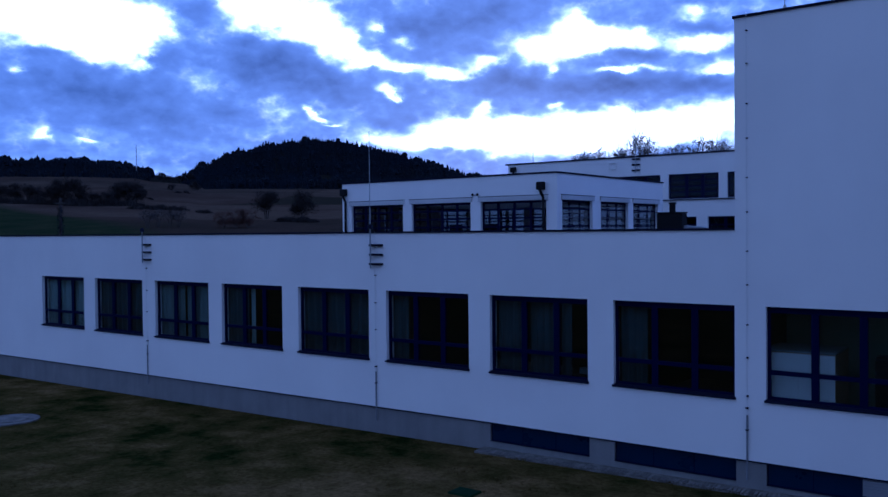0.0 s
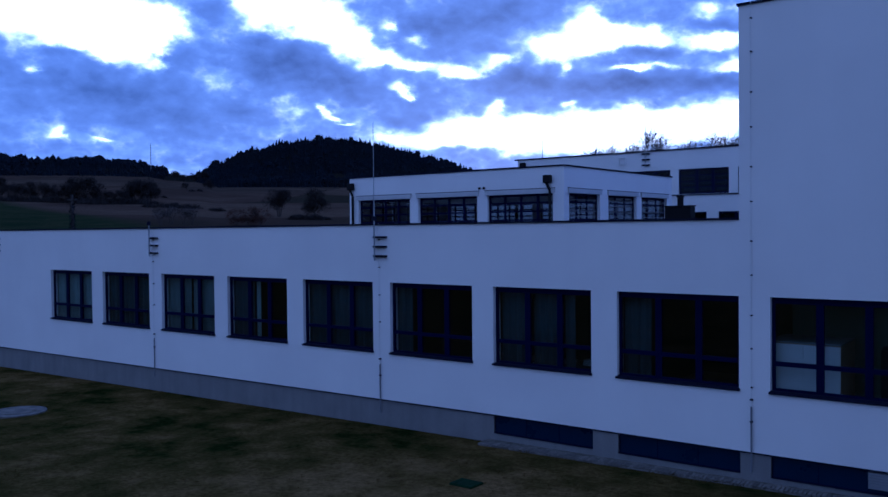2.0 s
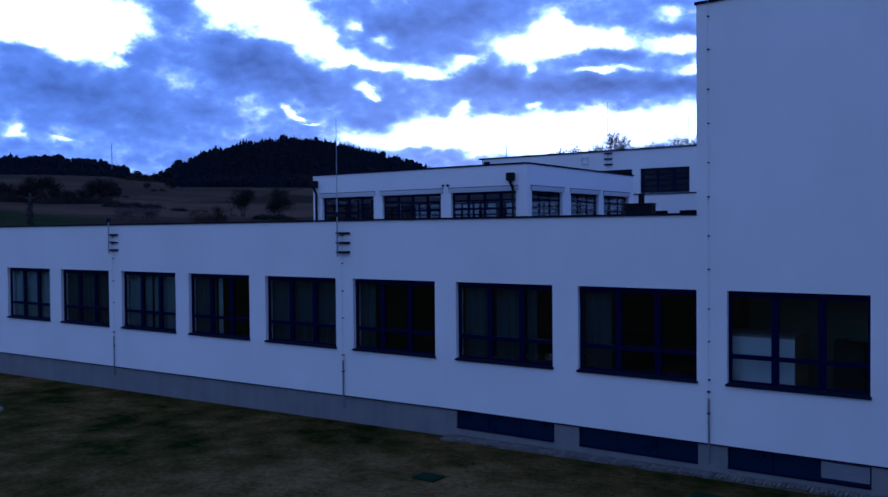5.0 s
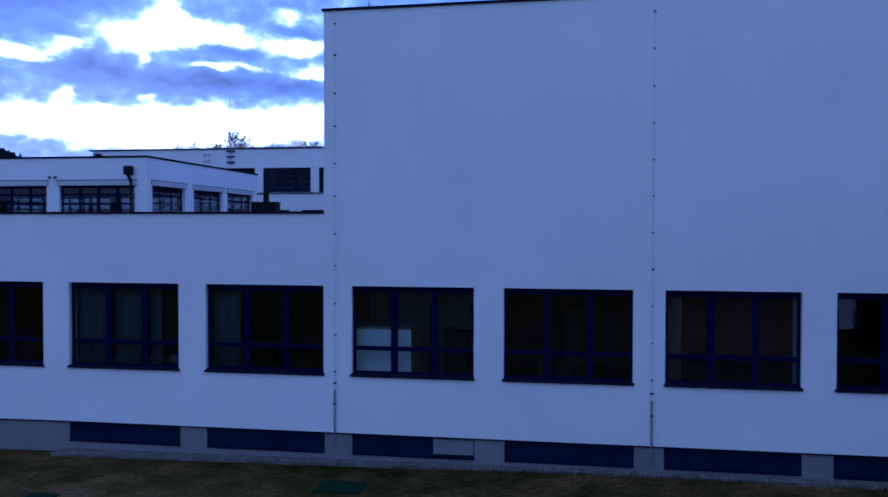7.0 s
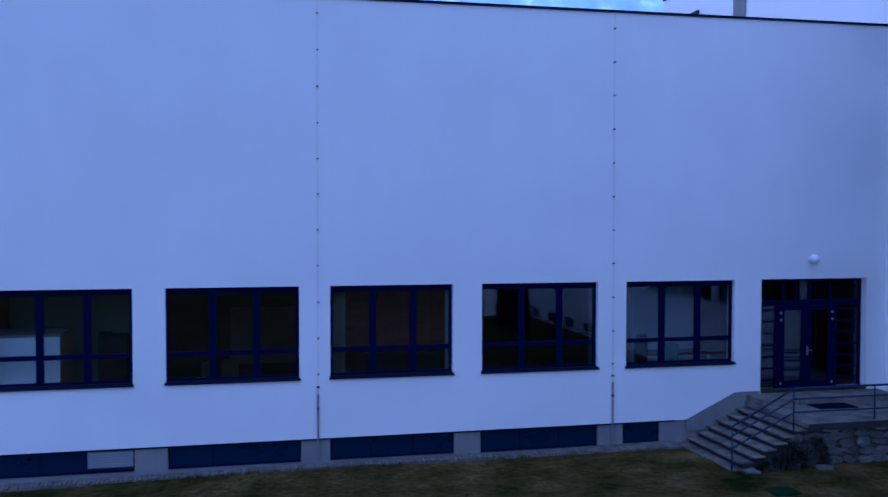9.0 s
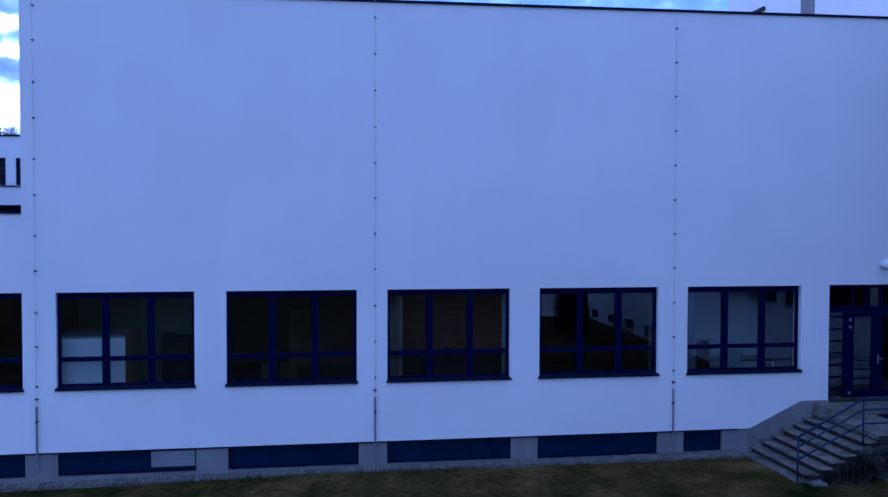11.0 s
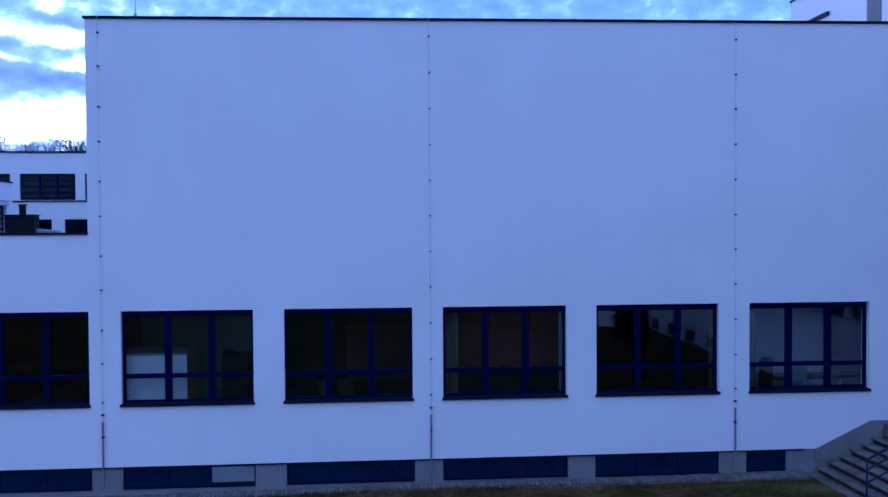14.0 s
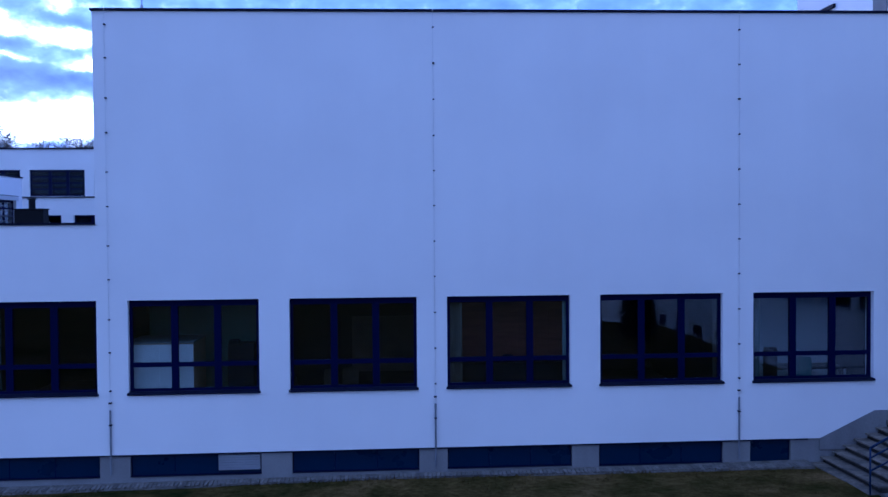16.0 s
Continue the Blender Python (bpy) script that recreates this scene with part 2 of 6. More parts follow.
# ---- materials ----
def material(name, colour, rough=0.7, metal=0.0, vary=0.12, scale=3.0, grain=40.0, bump=0.15, tint=None, stretch=(1, 1, 1), stain=0.0, by_piece=0.0, spec=0.5):
    """Two scales of colour variation, fine relief, and a second tint that shows in patches."""
    m = bpy.data.materials.new(name)
    m.use_nodes = True
    nt = m.node_tree
    b = nt.nodes["Principled BSDF"]
    b.inputs["Metallic"].default_value = metal
    b.inputs["Specular IOR Level"].default_value = spec
    tc = nt.nodes.new("ShaderNodeTexCoord")
    mp = nt.nodes.new("ShaderNodeMapping")
    mp.inputs["Scale"].default_value = stretch
    geo = nt.nodes.new("ShaderNodeNewGeometry")
    nt.links.new(geo.outputs["Position"], mp.inputs["Vector"])
    big = nt.nodes.new("ShaderNodeTexNoise")
    big.inputs["Scale"].default_value, big.inputs["Detail"].default_value = scale, 5
    small = nt.nodes.new("ShaderNodeTexNoise")
    small.inputs["Scale"].default_value, small.inputs["Detail"].default_value = grain, 4
    for n in (big, small):
        nt.links.new(mp.outputs[0], n.inputs["Vector"])
    ramp = nt.nodes.new("ShaderNodeValToRGB")
    other = tint or tuple(c * (1 - 2.2 * vary) for c in colour)
    ramp.color_ramp.elements[0].position, ramp.color_ramp.elements[0].color = 0.34, (*other, 1)
    ramp.color_ramp.elements[1].position, ramp.color_ramp.elements[1].color = 0.62, (*colour, 1)
    nt.links.new(big.outputs["Fac"], ramp.inputs[0])
    mul = nt.nodes.new("ShaderNodeMix")
    mul.data_type, mul.blend_type = "RGBA", "MULTIPLY"
    mul.inputs[0].default_value = 1.0
    lim = nt.nodes.new("ShaderNodeMapRange")
    lim.inputs[1].default_value, lim.inputs[2].default_value = 0.3, 0.7
    lim.inputs[3].default_value, lim.inputs[4].default_value = 1 - vary * 1.6, 1 + vary * 0.8
    nt.links.new(small.outputs["Fac"], lim.inputs[0])
    nt.links.new(ramp.outputs[0], mul.inputs[6])
    nt.links.new(lim.outputs[0], mul.inputs[7])
    last = mul.outputs[2]
    if by_piece:
        info = nt.nodes.new("ShaderNodeObjectInfo")
        r2 = nt.nodes.new("ShaderNodeMapRange")
        r2.inputs[3].default_value, r2.inputs[4].default_value = 1 - by_piece, 1 + by_piece
        nt.links.new(info.outputs["Random"], r2.inputs[0])
        m2 = nt.nodes.new("ShaderNodeMix")
        m2.data_type, m2.blend_type = "RGBA", "MULTIPLY"
        m2.inputs[0].default_value = 1.0
        nt.links.new(last, m2.inputs[6])
        nt.links.new(r2.outputs[0], m2.inputs[7])
        last = m2.outputs[2]
    if stain:
        mp2 = nt.nodes.new("ShaderNodeMapping")
        mp2.inputs["Scale"].default_value = (2.2, 2.2, 0.16)
        nt.links.new(geo.outputs["Position"], mp2.inputs["Vector"])
        run = nt.nodes.new("ShaderNodeTexNoise")
        run.inputs["Scale"].default_value, run.inputs["Detail"].default_value = 1.1, 6
        nt.links.new(mp2.outputs[0], run.inputs["Vector"])
        r3 = nt.nodes.new("ShaderNodeMapRange")
        r3.inputs[1].default_value, r3.inputs[2].default_value = 0.35, 0.6
        r3.inputs[3].default_value, r3.inputs[4].default_value = 1 - stain, 1.0
        nt.links.new(run.outputs["Fac"], r3.inputs[0])
        m3 = nt.nodes.new("ShaderNodeMix")
        m3.data_type, m3.blend_type = "RGBA", "MULTIPLY"
        m3.inputs[0].default_value = 1.0
        nt.links.new(last, m3.inputs[6])
        nt.links.new(r3.outputs[0], m3.inputs[7])
        last = m3.outputs[2]
    nt.links.new(last, b.inputs["Base Color"])
    r1 = nt.nodes.new("ShaderNodeMapRange")
    r1.inputs[3].default_value, r1.inputs[4].default_value = max(rough - 0.12, 0.02), min(rough + 0.12, 1.0)
    nt.links.new(big.outputs["Fac"], r1.inputs[0])
    nt.links.new(r1.outputs[0], b.inputs["Roughness"])
    if bump:
        bp = nt.nodes.new("ShaderNodeBump")
        bp.inputs["Strength"].default_value, bp.inputs["Distance"].default_value = bump, 0.02
        nt.links.new(small.outputs["Fac"], bp.inputs["Height"])
        nt.links.new(bp.outputs[0], b.inputs["Normal"])
    return m


def glass_material(name, tint, gloss):
    m = bpy.data.materials.new(name)
    m.use_nodes = True
    nt = m.node_tree
    nt.nodes.clear()
    o = nt.nodes.new("ShaderNodeOutputMaterial")
    mix = nt.nodes.new("ShaderNodeMixShader")
    tr = nt.nodes.new("ShaderNodeBsdfTransparent")
    tr.inputs[0].default_value = (*tint, 1)
    gl = nt.nodes.new("ShaderNodeBsdfGlossy")
    gl.inputs["Roughness"].default_value = 0.01
    lw = nt.nodes.new("ShaderNodeLayerWeight")
    lw.inputs[0].default_value = 0.5
    p5 = nt.nodes.new("ShaderNodeMath")
    p5.operation = "POWER"
    p5.inputs[1].default_value = 5.0
    nt.links.new(lw.outputs["Facing"], p5.inputs[0])
    fr = nt.nodes.new("ShaderNodeMath")
    fr.operation = "MULTIPLY_ADD"
    fr.inputs[1].default_value, fr.inputs[2].default_value = 1 - gloss, gloss
    nt.links.new(p5.outputs[0], fr.inputs[0])
    geo = nt.nodes.new("ShaderNodeNewGeometry")
    wave = nt.nodes.new("ShaderNodeTexNoise")
    wave.inputs["Scale"].default_value = 1.3
    nt.links.new(geo.outputs["Position"], wave.inputs["Vector"])
    bp = nt.nodes.new("ShaderNodeBump")
    bp.inputs["Strength"].default_value, bp.inputs["Distance"].default_value = 0.02, 0.02
    nt.links.new(wave.outputs["Fac"], bp.inputs["Height"])
    nt.links.new(bp.outputs[0], gl.inputs["Normal"])
    nt.links.new(fr.outputs[0], mix.inputs[0])
    nt.links.new(tr.outputs[0], mix.inputs[1])
    nt.links.new(gl.outputs[0], mix.inputs[2])
    nt.links.new(mix.outputs[0], o.inputs[0])
    return m


PLASTER = material("white_plaster", (0.82, 0.785, 0.755), 0.9, vary=0.018, scale=0.35, grain=55, bump=0.10, tint=(0.775, 0.74, 0.715), stain=0.008)
PLINTH = material("plinth_render", (0.23, 0.22, 0.21), 0.92, vary=0.08, scale=0.9, grain=30, bump=0.3, tint=(0.19, 0.18, 0.175), stain=0.12)
FRAME = material("anthracite_frame", (0.0036, 0.0042, 0.033), 0.55, spec=0.03, vary=0.05, scale=2, grain=60, bump=0.02)
COPING = material("dark_sheet_metal", (0.009, 0.010, 0.026), 0.65, spec=0.05, metal=0.0, vary=0.08, scale=1.2, grain=25, bump=0.03)
STEEL = material("galvanised_steel", (0.34, 0.35, 0.37), 0.45, metal=0.7, vary=0.08, scale=4, grain=60, bump=0.04)
DULLWIRE = material("dull_zinc", (0.22, 0.22, 0.24), 0.6, metal=0.2, vary=0.06, scale=4, grain=60, bump=0.03)
WIRE = material("pale_wire", (0.72, 0.70, 0.68), 0.5, metal=0.2, vary=0.04, scale=4, grain=60, bump=0.0)
GLASS = glass_material("window_glass", (0.82, 0.87, 0.90), 0.058)
FARGLASS = glass_material("far_window_glass", (0.60, 0.66, 0.72), 0.012)
SMOKED = glass_material("pavilion_glass", (0.72, 0.75, 0.79), 0.02)
DARKGLASS = material("dark_frosted_glass", (0.003, 0.013, 0.041), 0.3, spec=0.25, vary=0.04, scale=1.5, grain=8, bump=0.02)
# Near-black slats: the gloom behind the far glass is in their colour.
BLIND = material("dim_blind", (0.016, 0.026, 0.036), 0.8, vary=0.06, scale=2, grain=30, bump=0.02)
BLINDRAIL = material("blind_rail", (0.13, 0.13, 0.14), 0.6, vary=0.06, scale=2, grain=30, bump=0.02)
BLINDBOX = material("pale_blind_box", (0.56, 0.54, 0.53), 0.7, vary=0.04, scale=1, grain=30, bump=0.02)
# Near-black room colours: the darkness of unlit rooms is put into them.
DIMROOM = material("unlit_room_dark", (0.0065, 0.007, 0.010), 0.9, vary=0.05, scale=0.8, grain=30, bump=0.05)
DIMFLOOR = material("linoleum", (0.012, 0.009, 0.008), 0.6, vary=0.08, scale=1.5, grain=30, bump=0.02)
CURTAIN = material("curtain_cloth", (0.15, 0.18, 0.16), 0.95, vary=0.08, scale=2, grain=80, bump=0.1, stretch=(6, 1, 0.6))
WOOD = material("beech_veneer", (0.38, 0.26, 0.14), 0.55, vary=0.12, scale=2, grain=30, bump=0.04, stretch=(1, 1, 8))
BROWN = material("brown_cloth", (0.09, 0.065, 0.04), 0.9, vary=0.1, scale=3, grain=60)
WHITEWARE = material("white_laminate", (0.82, 0.82, 0.80), 0.5, vary=0.02, scale=1, grain=40, bump=0.02)
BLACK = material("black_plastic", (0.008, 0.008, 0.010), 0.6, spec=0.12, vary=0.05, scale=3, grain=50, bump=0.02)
TEAL = material("teal_plastic", (0.04, 0.16, 0.14), 0.6, vary=0.06, scale=3, grain=50, bump=0.02)
ROOFFELT = material("roof_felt", (0.06, 0.06, 0.065), 0.9, vary=0.15, scale=0.7, grain=20)
CONCRETE = material("weathered_concrete", (0.20, 0.175, 0.14), 0.92, vary=0.2, scale=2.2, grain=14, bump=0.6, tint=(0.085, 0.075, 0.06), by_piece=0.15)
STONE = material("rubble_stone", (0.115, 0.107, 0.096), 0.95, vary=0.25, scale=2.6, grain=16, bump=0.8, tint=(0.05, 0.05, 0.042), by_piece=0.45)
# Riser colour holds grime and the deep shadow under the step nosings.
DARKRISER = material("grimy_shaded_riser", (0.030, 0.027, 0.022), 0.95, vary=0.25, scale=2.5, grain=20, bump=0.5)
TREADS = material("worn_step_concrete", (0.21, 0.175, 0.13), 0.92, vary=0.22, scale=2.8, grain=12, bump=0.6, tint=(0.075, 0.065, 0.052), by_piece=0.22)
MORTAR = material("dark_mortar", (0.062, 0.058, 0.052), 0.95, vary=0.2, scale=2, grain=25, bump=0.6)
BLUEPAINT = material("blue_rail_paint", (0.012, 0.026, 0.075), 0.5, spec=0.2, vary=0.1, scale=6, grain=50, bump=0.05)
GREENLID = material("green_lid_plastic", (0.004, 0.024, 0.006), 0.8, spec=0.1, vary=0.1, scale=4, grain=40, bump=0.1)
LOUVRE = material("grey_louvre", (0.26, 0.26, 0.28), 0.5, metal=0.2, vary=0.05, scale=2, grain=40, bump=0.03)
GLOBE = material("opal_globe", (0.80, 0.80, 0.78), 0.25, vary=0.02, scale=3, grain=30, bump=0.0)
BARK = material("bare_bark", (0.055, 0.045, 0.040), 0.95, vary=0.2, scale=2, grain=14, bump=0.3)
TWIGS = material("hazy_twigs", (0.062, 0.050, 0.045), 0.95, vary=0.2, scale=0.6, grain=6, bump=0.0)
HAZETWIGS = material("dense_far_twigs", (0.050, 0.044, 0.042), 0.95, spec=0.0, vary=0.2, scale=0.4, grain=6, bump=0.0)
RUSTTWIGS = material("reddish_twigs", (0.105, 0.058, 0.045), 0.95, spec=0.0, vary=0.2, scale=0.6, grain=6, bump=0.0)
NEEDLES = material("spruce_needles", (0.007, 0.011, 0.019), 0.95, vary=0.3, scale=0.012, grain=0.3, bump=0.0, tint=(0.008, 0.010, 0.014), spec=0.1)
GRAVEL = material("concrete_edging", (0.17, 0.152, 0.13), 0.95, vary=0.25, scale=3.0, grain=18, bump=0.6, tint=(0.07, 0.062, 0.045))


def ground_material():
    m = bpy.data.materials.new("winter_lawn")
    m.use_nodes = True
    nt = m.node_tree
    b = nt.nodes["Principled BSDF"]
    b.inputs["Roughness"].default_value = 1.0
    b.inputs["Specular IOR Level"].default_value = 0.0
    geo = nt.nodes.new("ShaderNodeNewGeometry")

    def nz(scale, detail, rough=0.6):
        n = nt.nodes.new("ShaderNodeTexNoise")
        n.inputs["Scale"].default_value, n.inputs["Detail"].default_value, n.inputs["Roughness"].default_value = scale, detail, rough
        nt.links.new(geo.outputs["Position"], n.inputs["Vector"])
        return n.outputs["Fac"]

    def ramp(fac, stops):
        r = nt.nodes.new("ShaderNodeValToRGB")
        while len(r.color_ramp.elements) < len(stops):
            r.color_ramp.elements.new(0.5)
        for e, (p, c) in zip(r.color_ramp.elements, stops):
            e.position, e.color = p, (*c, 1)
        nt.links.new(fac, r.inputs[0])
        return r.outputs[0]

    def calc(op, a, b, c=0.0):
        n = nt.nodes.new("ShaderNodeMath")
        n.operation = op
        for i, v in enumerate((a, b, c)):
            if isinstance(v, (int, float)):
                n.inputs[i].default_value = v
            else:
                nt.links.new(v, n.inputs[i])
        return n.outputs[0]

    sep = nt.nodes.new("ShaderNodeSeparateXYZ")
    nt.links.new(geo.outputs["Position"], sep.inputs[0])
    # green hollows between dry tufts, and one worn, drier stretch of lawn
    away = calc("SQRT", calc("ADD", calc("POWER", calc("ABSOLUTE", calc("ADD", sep.outputs[0], 12.5), 0), 2), calc("POWER", calc("ABSOLUTE", calc("ADD", sep.outputs[1], 7.5), 0), 2)), 0)
    worn = nt.nodes.new("ShaderNodeMapRange")
    worn.inputs[1].default_value, worn.inputs[2].default_value = 8.0, 1.5
    worn.inputs[3].default_value, worn.inputs[4].default_value = 0.0, 0.16
    nt.links.new(away, worn.inputs[0])
    mottle = calc("MULTIPLY_ADD", nz(0.8, 4, 0.55), 0.6, calc("MULTIPLY_ADD", nz(0.3, 3, 0.5), 0.4, worn.outputs[0]))
    patch = ramp(mottle, [(0.37, (0.013, 0.020, 0.005)), (0.45, (0.046, 0.039, 0.011)), (0.55, (0.084, 0.060, 0.019)), (0.70, (0.155, 0.104, 0.040))])
    clumps = nt.nodes.new("ShaderNodeMapRange")
    clumps.inputs[1].default_value, clumps.inputs[2].default_value = 0.32, 0.68
    clumps.inputs[3].default_value, clumps.inputs[4].default_value = 0.62, 1.4
    nt.links.new(nz(6.5, 4, 0.7), clumps.inputs[0])
    blades = nz(38.0, 5, 0.7)
    cells = nt.nodes.new("ShaderNodeTexVoronoi")
    cells.inputs["Scale"].default_value = 0.0055
    nt.links.new(geo.outputs["Position"], cells.inputs["Vector"])
    csep = nt.nodes.new("ShaderNodeSeparateColor")
    nt.links.new(cells.outputs["Color"], csep.inputs[0])
    jit = nt.nodes.new("ShaderNodeMath")
    jit.operation = "MULTIPLY_ADD"
    jit.inputs[1].default_value = 0.5
    nt.links.new(nz(0.02, 5, 0.6), jit.inputs[0])
    half = nt.nodes.new("ShaderNodeMath")
    half.operation = "MULTIPLY_ADD"
    half.inputs[1].default_value, half.inputs[2].default_value = 0.5, 0.0
    nt.links.new(csep.outputs[0], half.inputs[0])
    nt.links.new(half.outputs[0], jit.inputs[2])
    fields = ramp(jit.outputs[0], [(0.30, (0.030, 0.026, 0.018)), (0.45, (0.054, 0.037, 0.027)), (0.58, (0.084, 0.060, 0.041)), (0.72, (0.046, 0.035, 0.026))])
    length = nt.nodes.new("ShaderNodeVectorMath")
    length.operation = "LENGTH"
    nt.links.new(geo.outputs["Position"], length.inputs[0])
    far = nt.nodes.new("ShaderNodeMapRange")
    far.inputs[1].default_value, far.inputs[2].default_value = 30, 40       # a field boundary running aslant up the slope
    nt.links.new(calc("MULTIPLY_ADD", sep.outputs[0], 0.307, calc("MULTIPLY", sep.outputs[1], 0.952)), far.inputs[0])
    mix = nt.nodes.new("ShaderNodeMix")
    mix.data_type = "RGBA"
    nt.links.new(far.outputs[0], mix.inputs[0])
    back = nt.nodes.new("ShaderNodeMapRange")       # greener meadow behind the building
    back.inputs[1].default_value, back.inputs[2].default_value = 15, 30
    nt.links.new(sep.outputs[1], back.inputs[0])
    meadow = nt.nodes.new("ShaderNodeMix")
    meadow.data_type = "RGBA"
    nt.links.new(back.outputs[0], meadow.inputs[0])
    nt.links.new(patch, meadow.inputs[6])
    nt.links.new(ramp(nz(0.12, 4, 0.6), [(0.35, (0.016, 0.026, 0.012)), (0.65, (0.034, 0.038, 0.018))]), meadow.inputs[7])
    nt.links.new(meadow.outputs[2], mix.inputs[6])
    nt.links.new(fields, mix.inputs[7])
    wood = nt.nodes.new("ShaderNodeMapRange")       # needle litter under the far woods
    wood.inputs[1].default_value, wood.inputs[2].default_value = 985, 1030
    nt.links.new(length.outputs["Value"], wood.inputs[0])
    litter = nt.nodes.new("ShaderNodeMix")
    litter.data_type = "RGBA"
    nt.links.new(wood.outputs[0], litter.inputs[0])
    nt.links.new(mix.outputs[2], litter.inputs[6])
    litter.inputs[7].default_value = (0.016, 0.015, 0.012, 1)
    mr = nt.nodes.new("ShaderNodeMapRange")
    mr.inputs[1].default_value, mr.inputs[2].default_value = 0.3, 0.7
    mr.inputs[3].default_value, mr.inputs[4].default_value = 0.55, 1.35
    nt.links.new(blades, mr.inputs[0])
    both = calc("MULTIPLY", mr.outputs[0], clumps.outputs[0])
    mul = nt.nodes.new("ShaderNodeMix")
    mul.data_type, mul.blend_type = "RGBA", "MULTIPLY"
    mul.inputs[0].default_value = 1.0
    nt.links.new(litter.outputs[2], mul.inputs[6])
    nt.links.new(both, mul.inputs[7])
    nt.links.new(mul.outputs[2], b.inputs["Base Color"])
    bp = nt.nodes.new("ShaderNodeBump")
    bp.inputs["Strength"].default_value, bp.inputs["Distance"].default_value = 0.8, 0.05
    nt.links.new(blades, bp.inputs["Height"])
    nt.links.new(bp.outputs[0], b.inputs["Normal"])
    return m


LAWN = ground_material()


# ---- mesh helpers ----
def box(bm, x0, x1, y0, y1, z0, z1, bevel=0.0):
    vs = [bm.verts.new((x, y, z)) for z in (z0, z1) for y in (y0, y1) for x in (x0, x1)]
    fs = [bm.faces.new([vs[i] for i in f]) for f in ((0, 2, 3, 1), (4, 5, 7, 6), (0, 1, 5, 4), (2, 6, 7, 3), (0, 4, 6, 2), (1, 3, 7, 5))]
    if bevel:
        edges = {e for f in fs for e in f.edges}
        bmesh.ops.bevel(bm, geom=list(edges), offset=bevel, segments=1, affect="EDGES")


def tube(bm, a, b, r0, r1=None, sides=8, cap=True):
    """A round bar from a to b."""
    r1 = r0 if r1 is None else r1
    a, b = Vector(a), Vector(b)
    q = (b - a).to_track_quat("Z", "Y")
    rings = []
    for p, r in ((a, r0), (b, r1)):
        rings.append([bm.verts.new(p + q @ Vector((r * math.cos(2 * math.pi * i / sides), r * math.sin(2 * math.pi * i / sides), 0))) for i in range(sides)])
    for i in range(sides):
        j = (i + 1) % sides
        bm.faces.new((rings[0][i], rings[0][j], rings[1][j], rings[1][i]))
    if cap:
        bm.faces.new(rings[0][::-1])
        bm.faces.new(rings[1])


def mesh_of(bm, name, mat, smooth=False):
    me = bpy.data.meshes.new(name)
    bm.normal_update()
    bm.to_mesh(me)
    bm.free()
    me.materials.append(mat)
    if smooth:
        for p in me.polygons:
            p.use_smooth = True
    return me


def part(name, bm, mat, parent=None, label="", smooth=False):
    ob = new(name, mesh_of(bm, name, mat, smooth))
    if parent is not None:
        ob.parent = parent
    if label:
        ob["label"] = label
    return ob


def boxpart(name, dims, mat, parent=None, label="", bevel=0.0):
    bm = bmesh.new()
    box(bm, *dims, bevel)
    return part(name, bm, mat, parent, label)


def thing(name, label, category, group="", kind="", at=(0, 0, 0)):
    ob = new(name)
    ob.location = at
    ob.empty_display_size = 0.2
    return tagged(ob, label, category, group, kind)


def wall(name, axis, place, thick, u0, u1, z0, z1, holes, mat, label, category="wall", parent=None):
    """An upright wall with openings through it. axis 'y': runs along x with its outer face at y = place; 'x': along y. thick may be negative."""
    us = sorted({u0, u1, *[h[0] for h in holes], *[h[1] for h in holes]})
    zs = sorted({z0, z1, *[h[2] for h in holes], *[h[3] for h in holes]})
    us = [u for u in us if u0 <= u <= u1]
    zs = [z for z in zs if z0 <= z <= z1]
    nu, nz = len(us) - 1, len(zs) - 1

    def solid(i, k):
        if not (0 <= i < nu and 0 <= k < nz):
            return False
        u, z = (us[i] + us[i + 1]) / 2, (zs[k] + zs[k + 1]) / 2
        return not any(h[0] < u < h[1] and h[2] < z < h[3] for h in holes)

    bm = bmesh.new()
    cache = {}

    def vert(i, k, d):
        if (i, k, d) not in cache:
            p = (us[i], place + d, zs[k]) if axis == "y" else (place + d, us[i], zs[k])
            cache[i, k, d] = bm.verts.new(p)
        return cache[i, k, d]

    for i in range(nu):
        for k in range(nz):
            if not solid(i, k):
                continue
            for d in (0.0, thick):
                bm.faces.new([vert(a, b, d) for a, b in ((i, k), (i + 1, k), (i + 1, k + 1), (i, k + 1))])
            for (ni, nk), (p, q) in (((i - 1, k), ((i, k), (i, k + 1))), ((i + 1, k), ((i + 1, k), (i + 1, k + 1))),
                                     ((i, k - 1), ((i, k), (i + 1, k))), ((i, k + 1), ((i, k + 1), (i + 1, k + 1)))):
                if not solid(ni, nk):
                    bm.faces.new((vert(*p, 0.0), vert(*q, 0.0), vert(*q, thick), vert(*p, thick)))
    bmesh.ops.recalc_face_normals(bm, faces=bm.faces)
    ob = part(name, bm, mat, parent)
    if parent is None:
        tagged(ob, label, category, kind="structure")
    return ob


def smoothstep(a, b, v):
    t = min(max((v - a) / (b - a), 0.0), 1.0)
    return t * t * (3 - 2 * t)


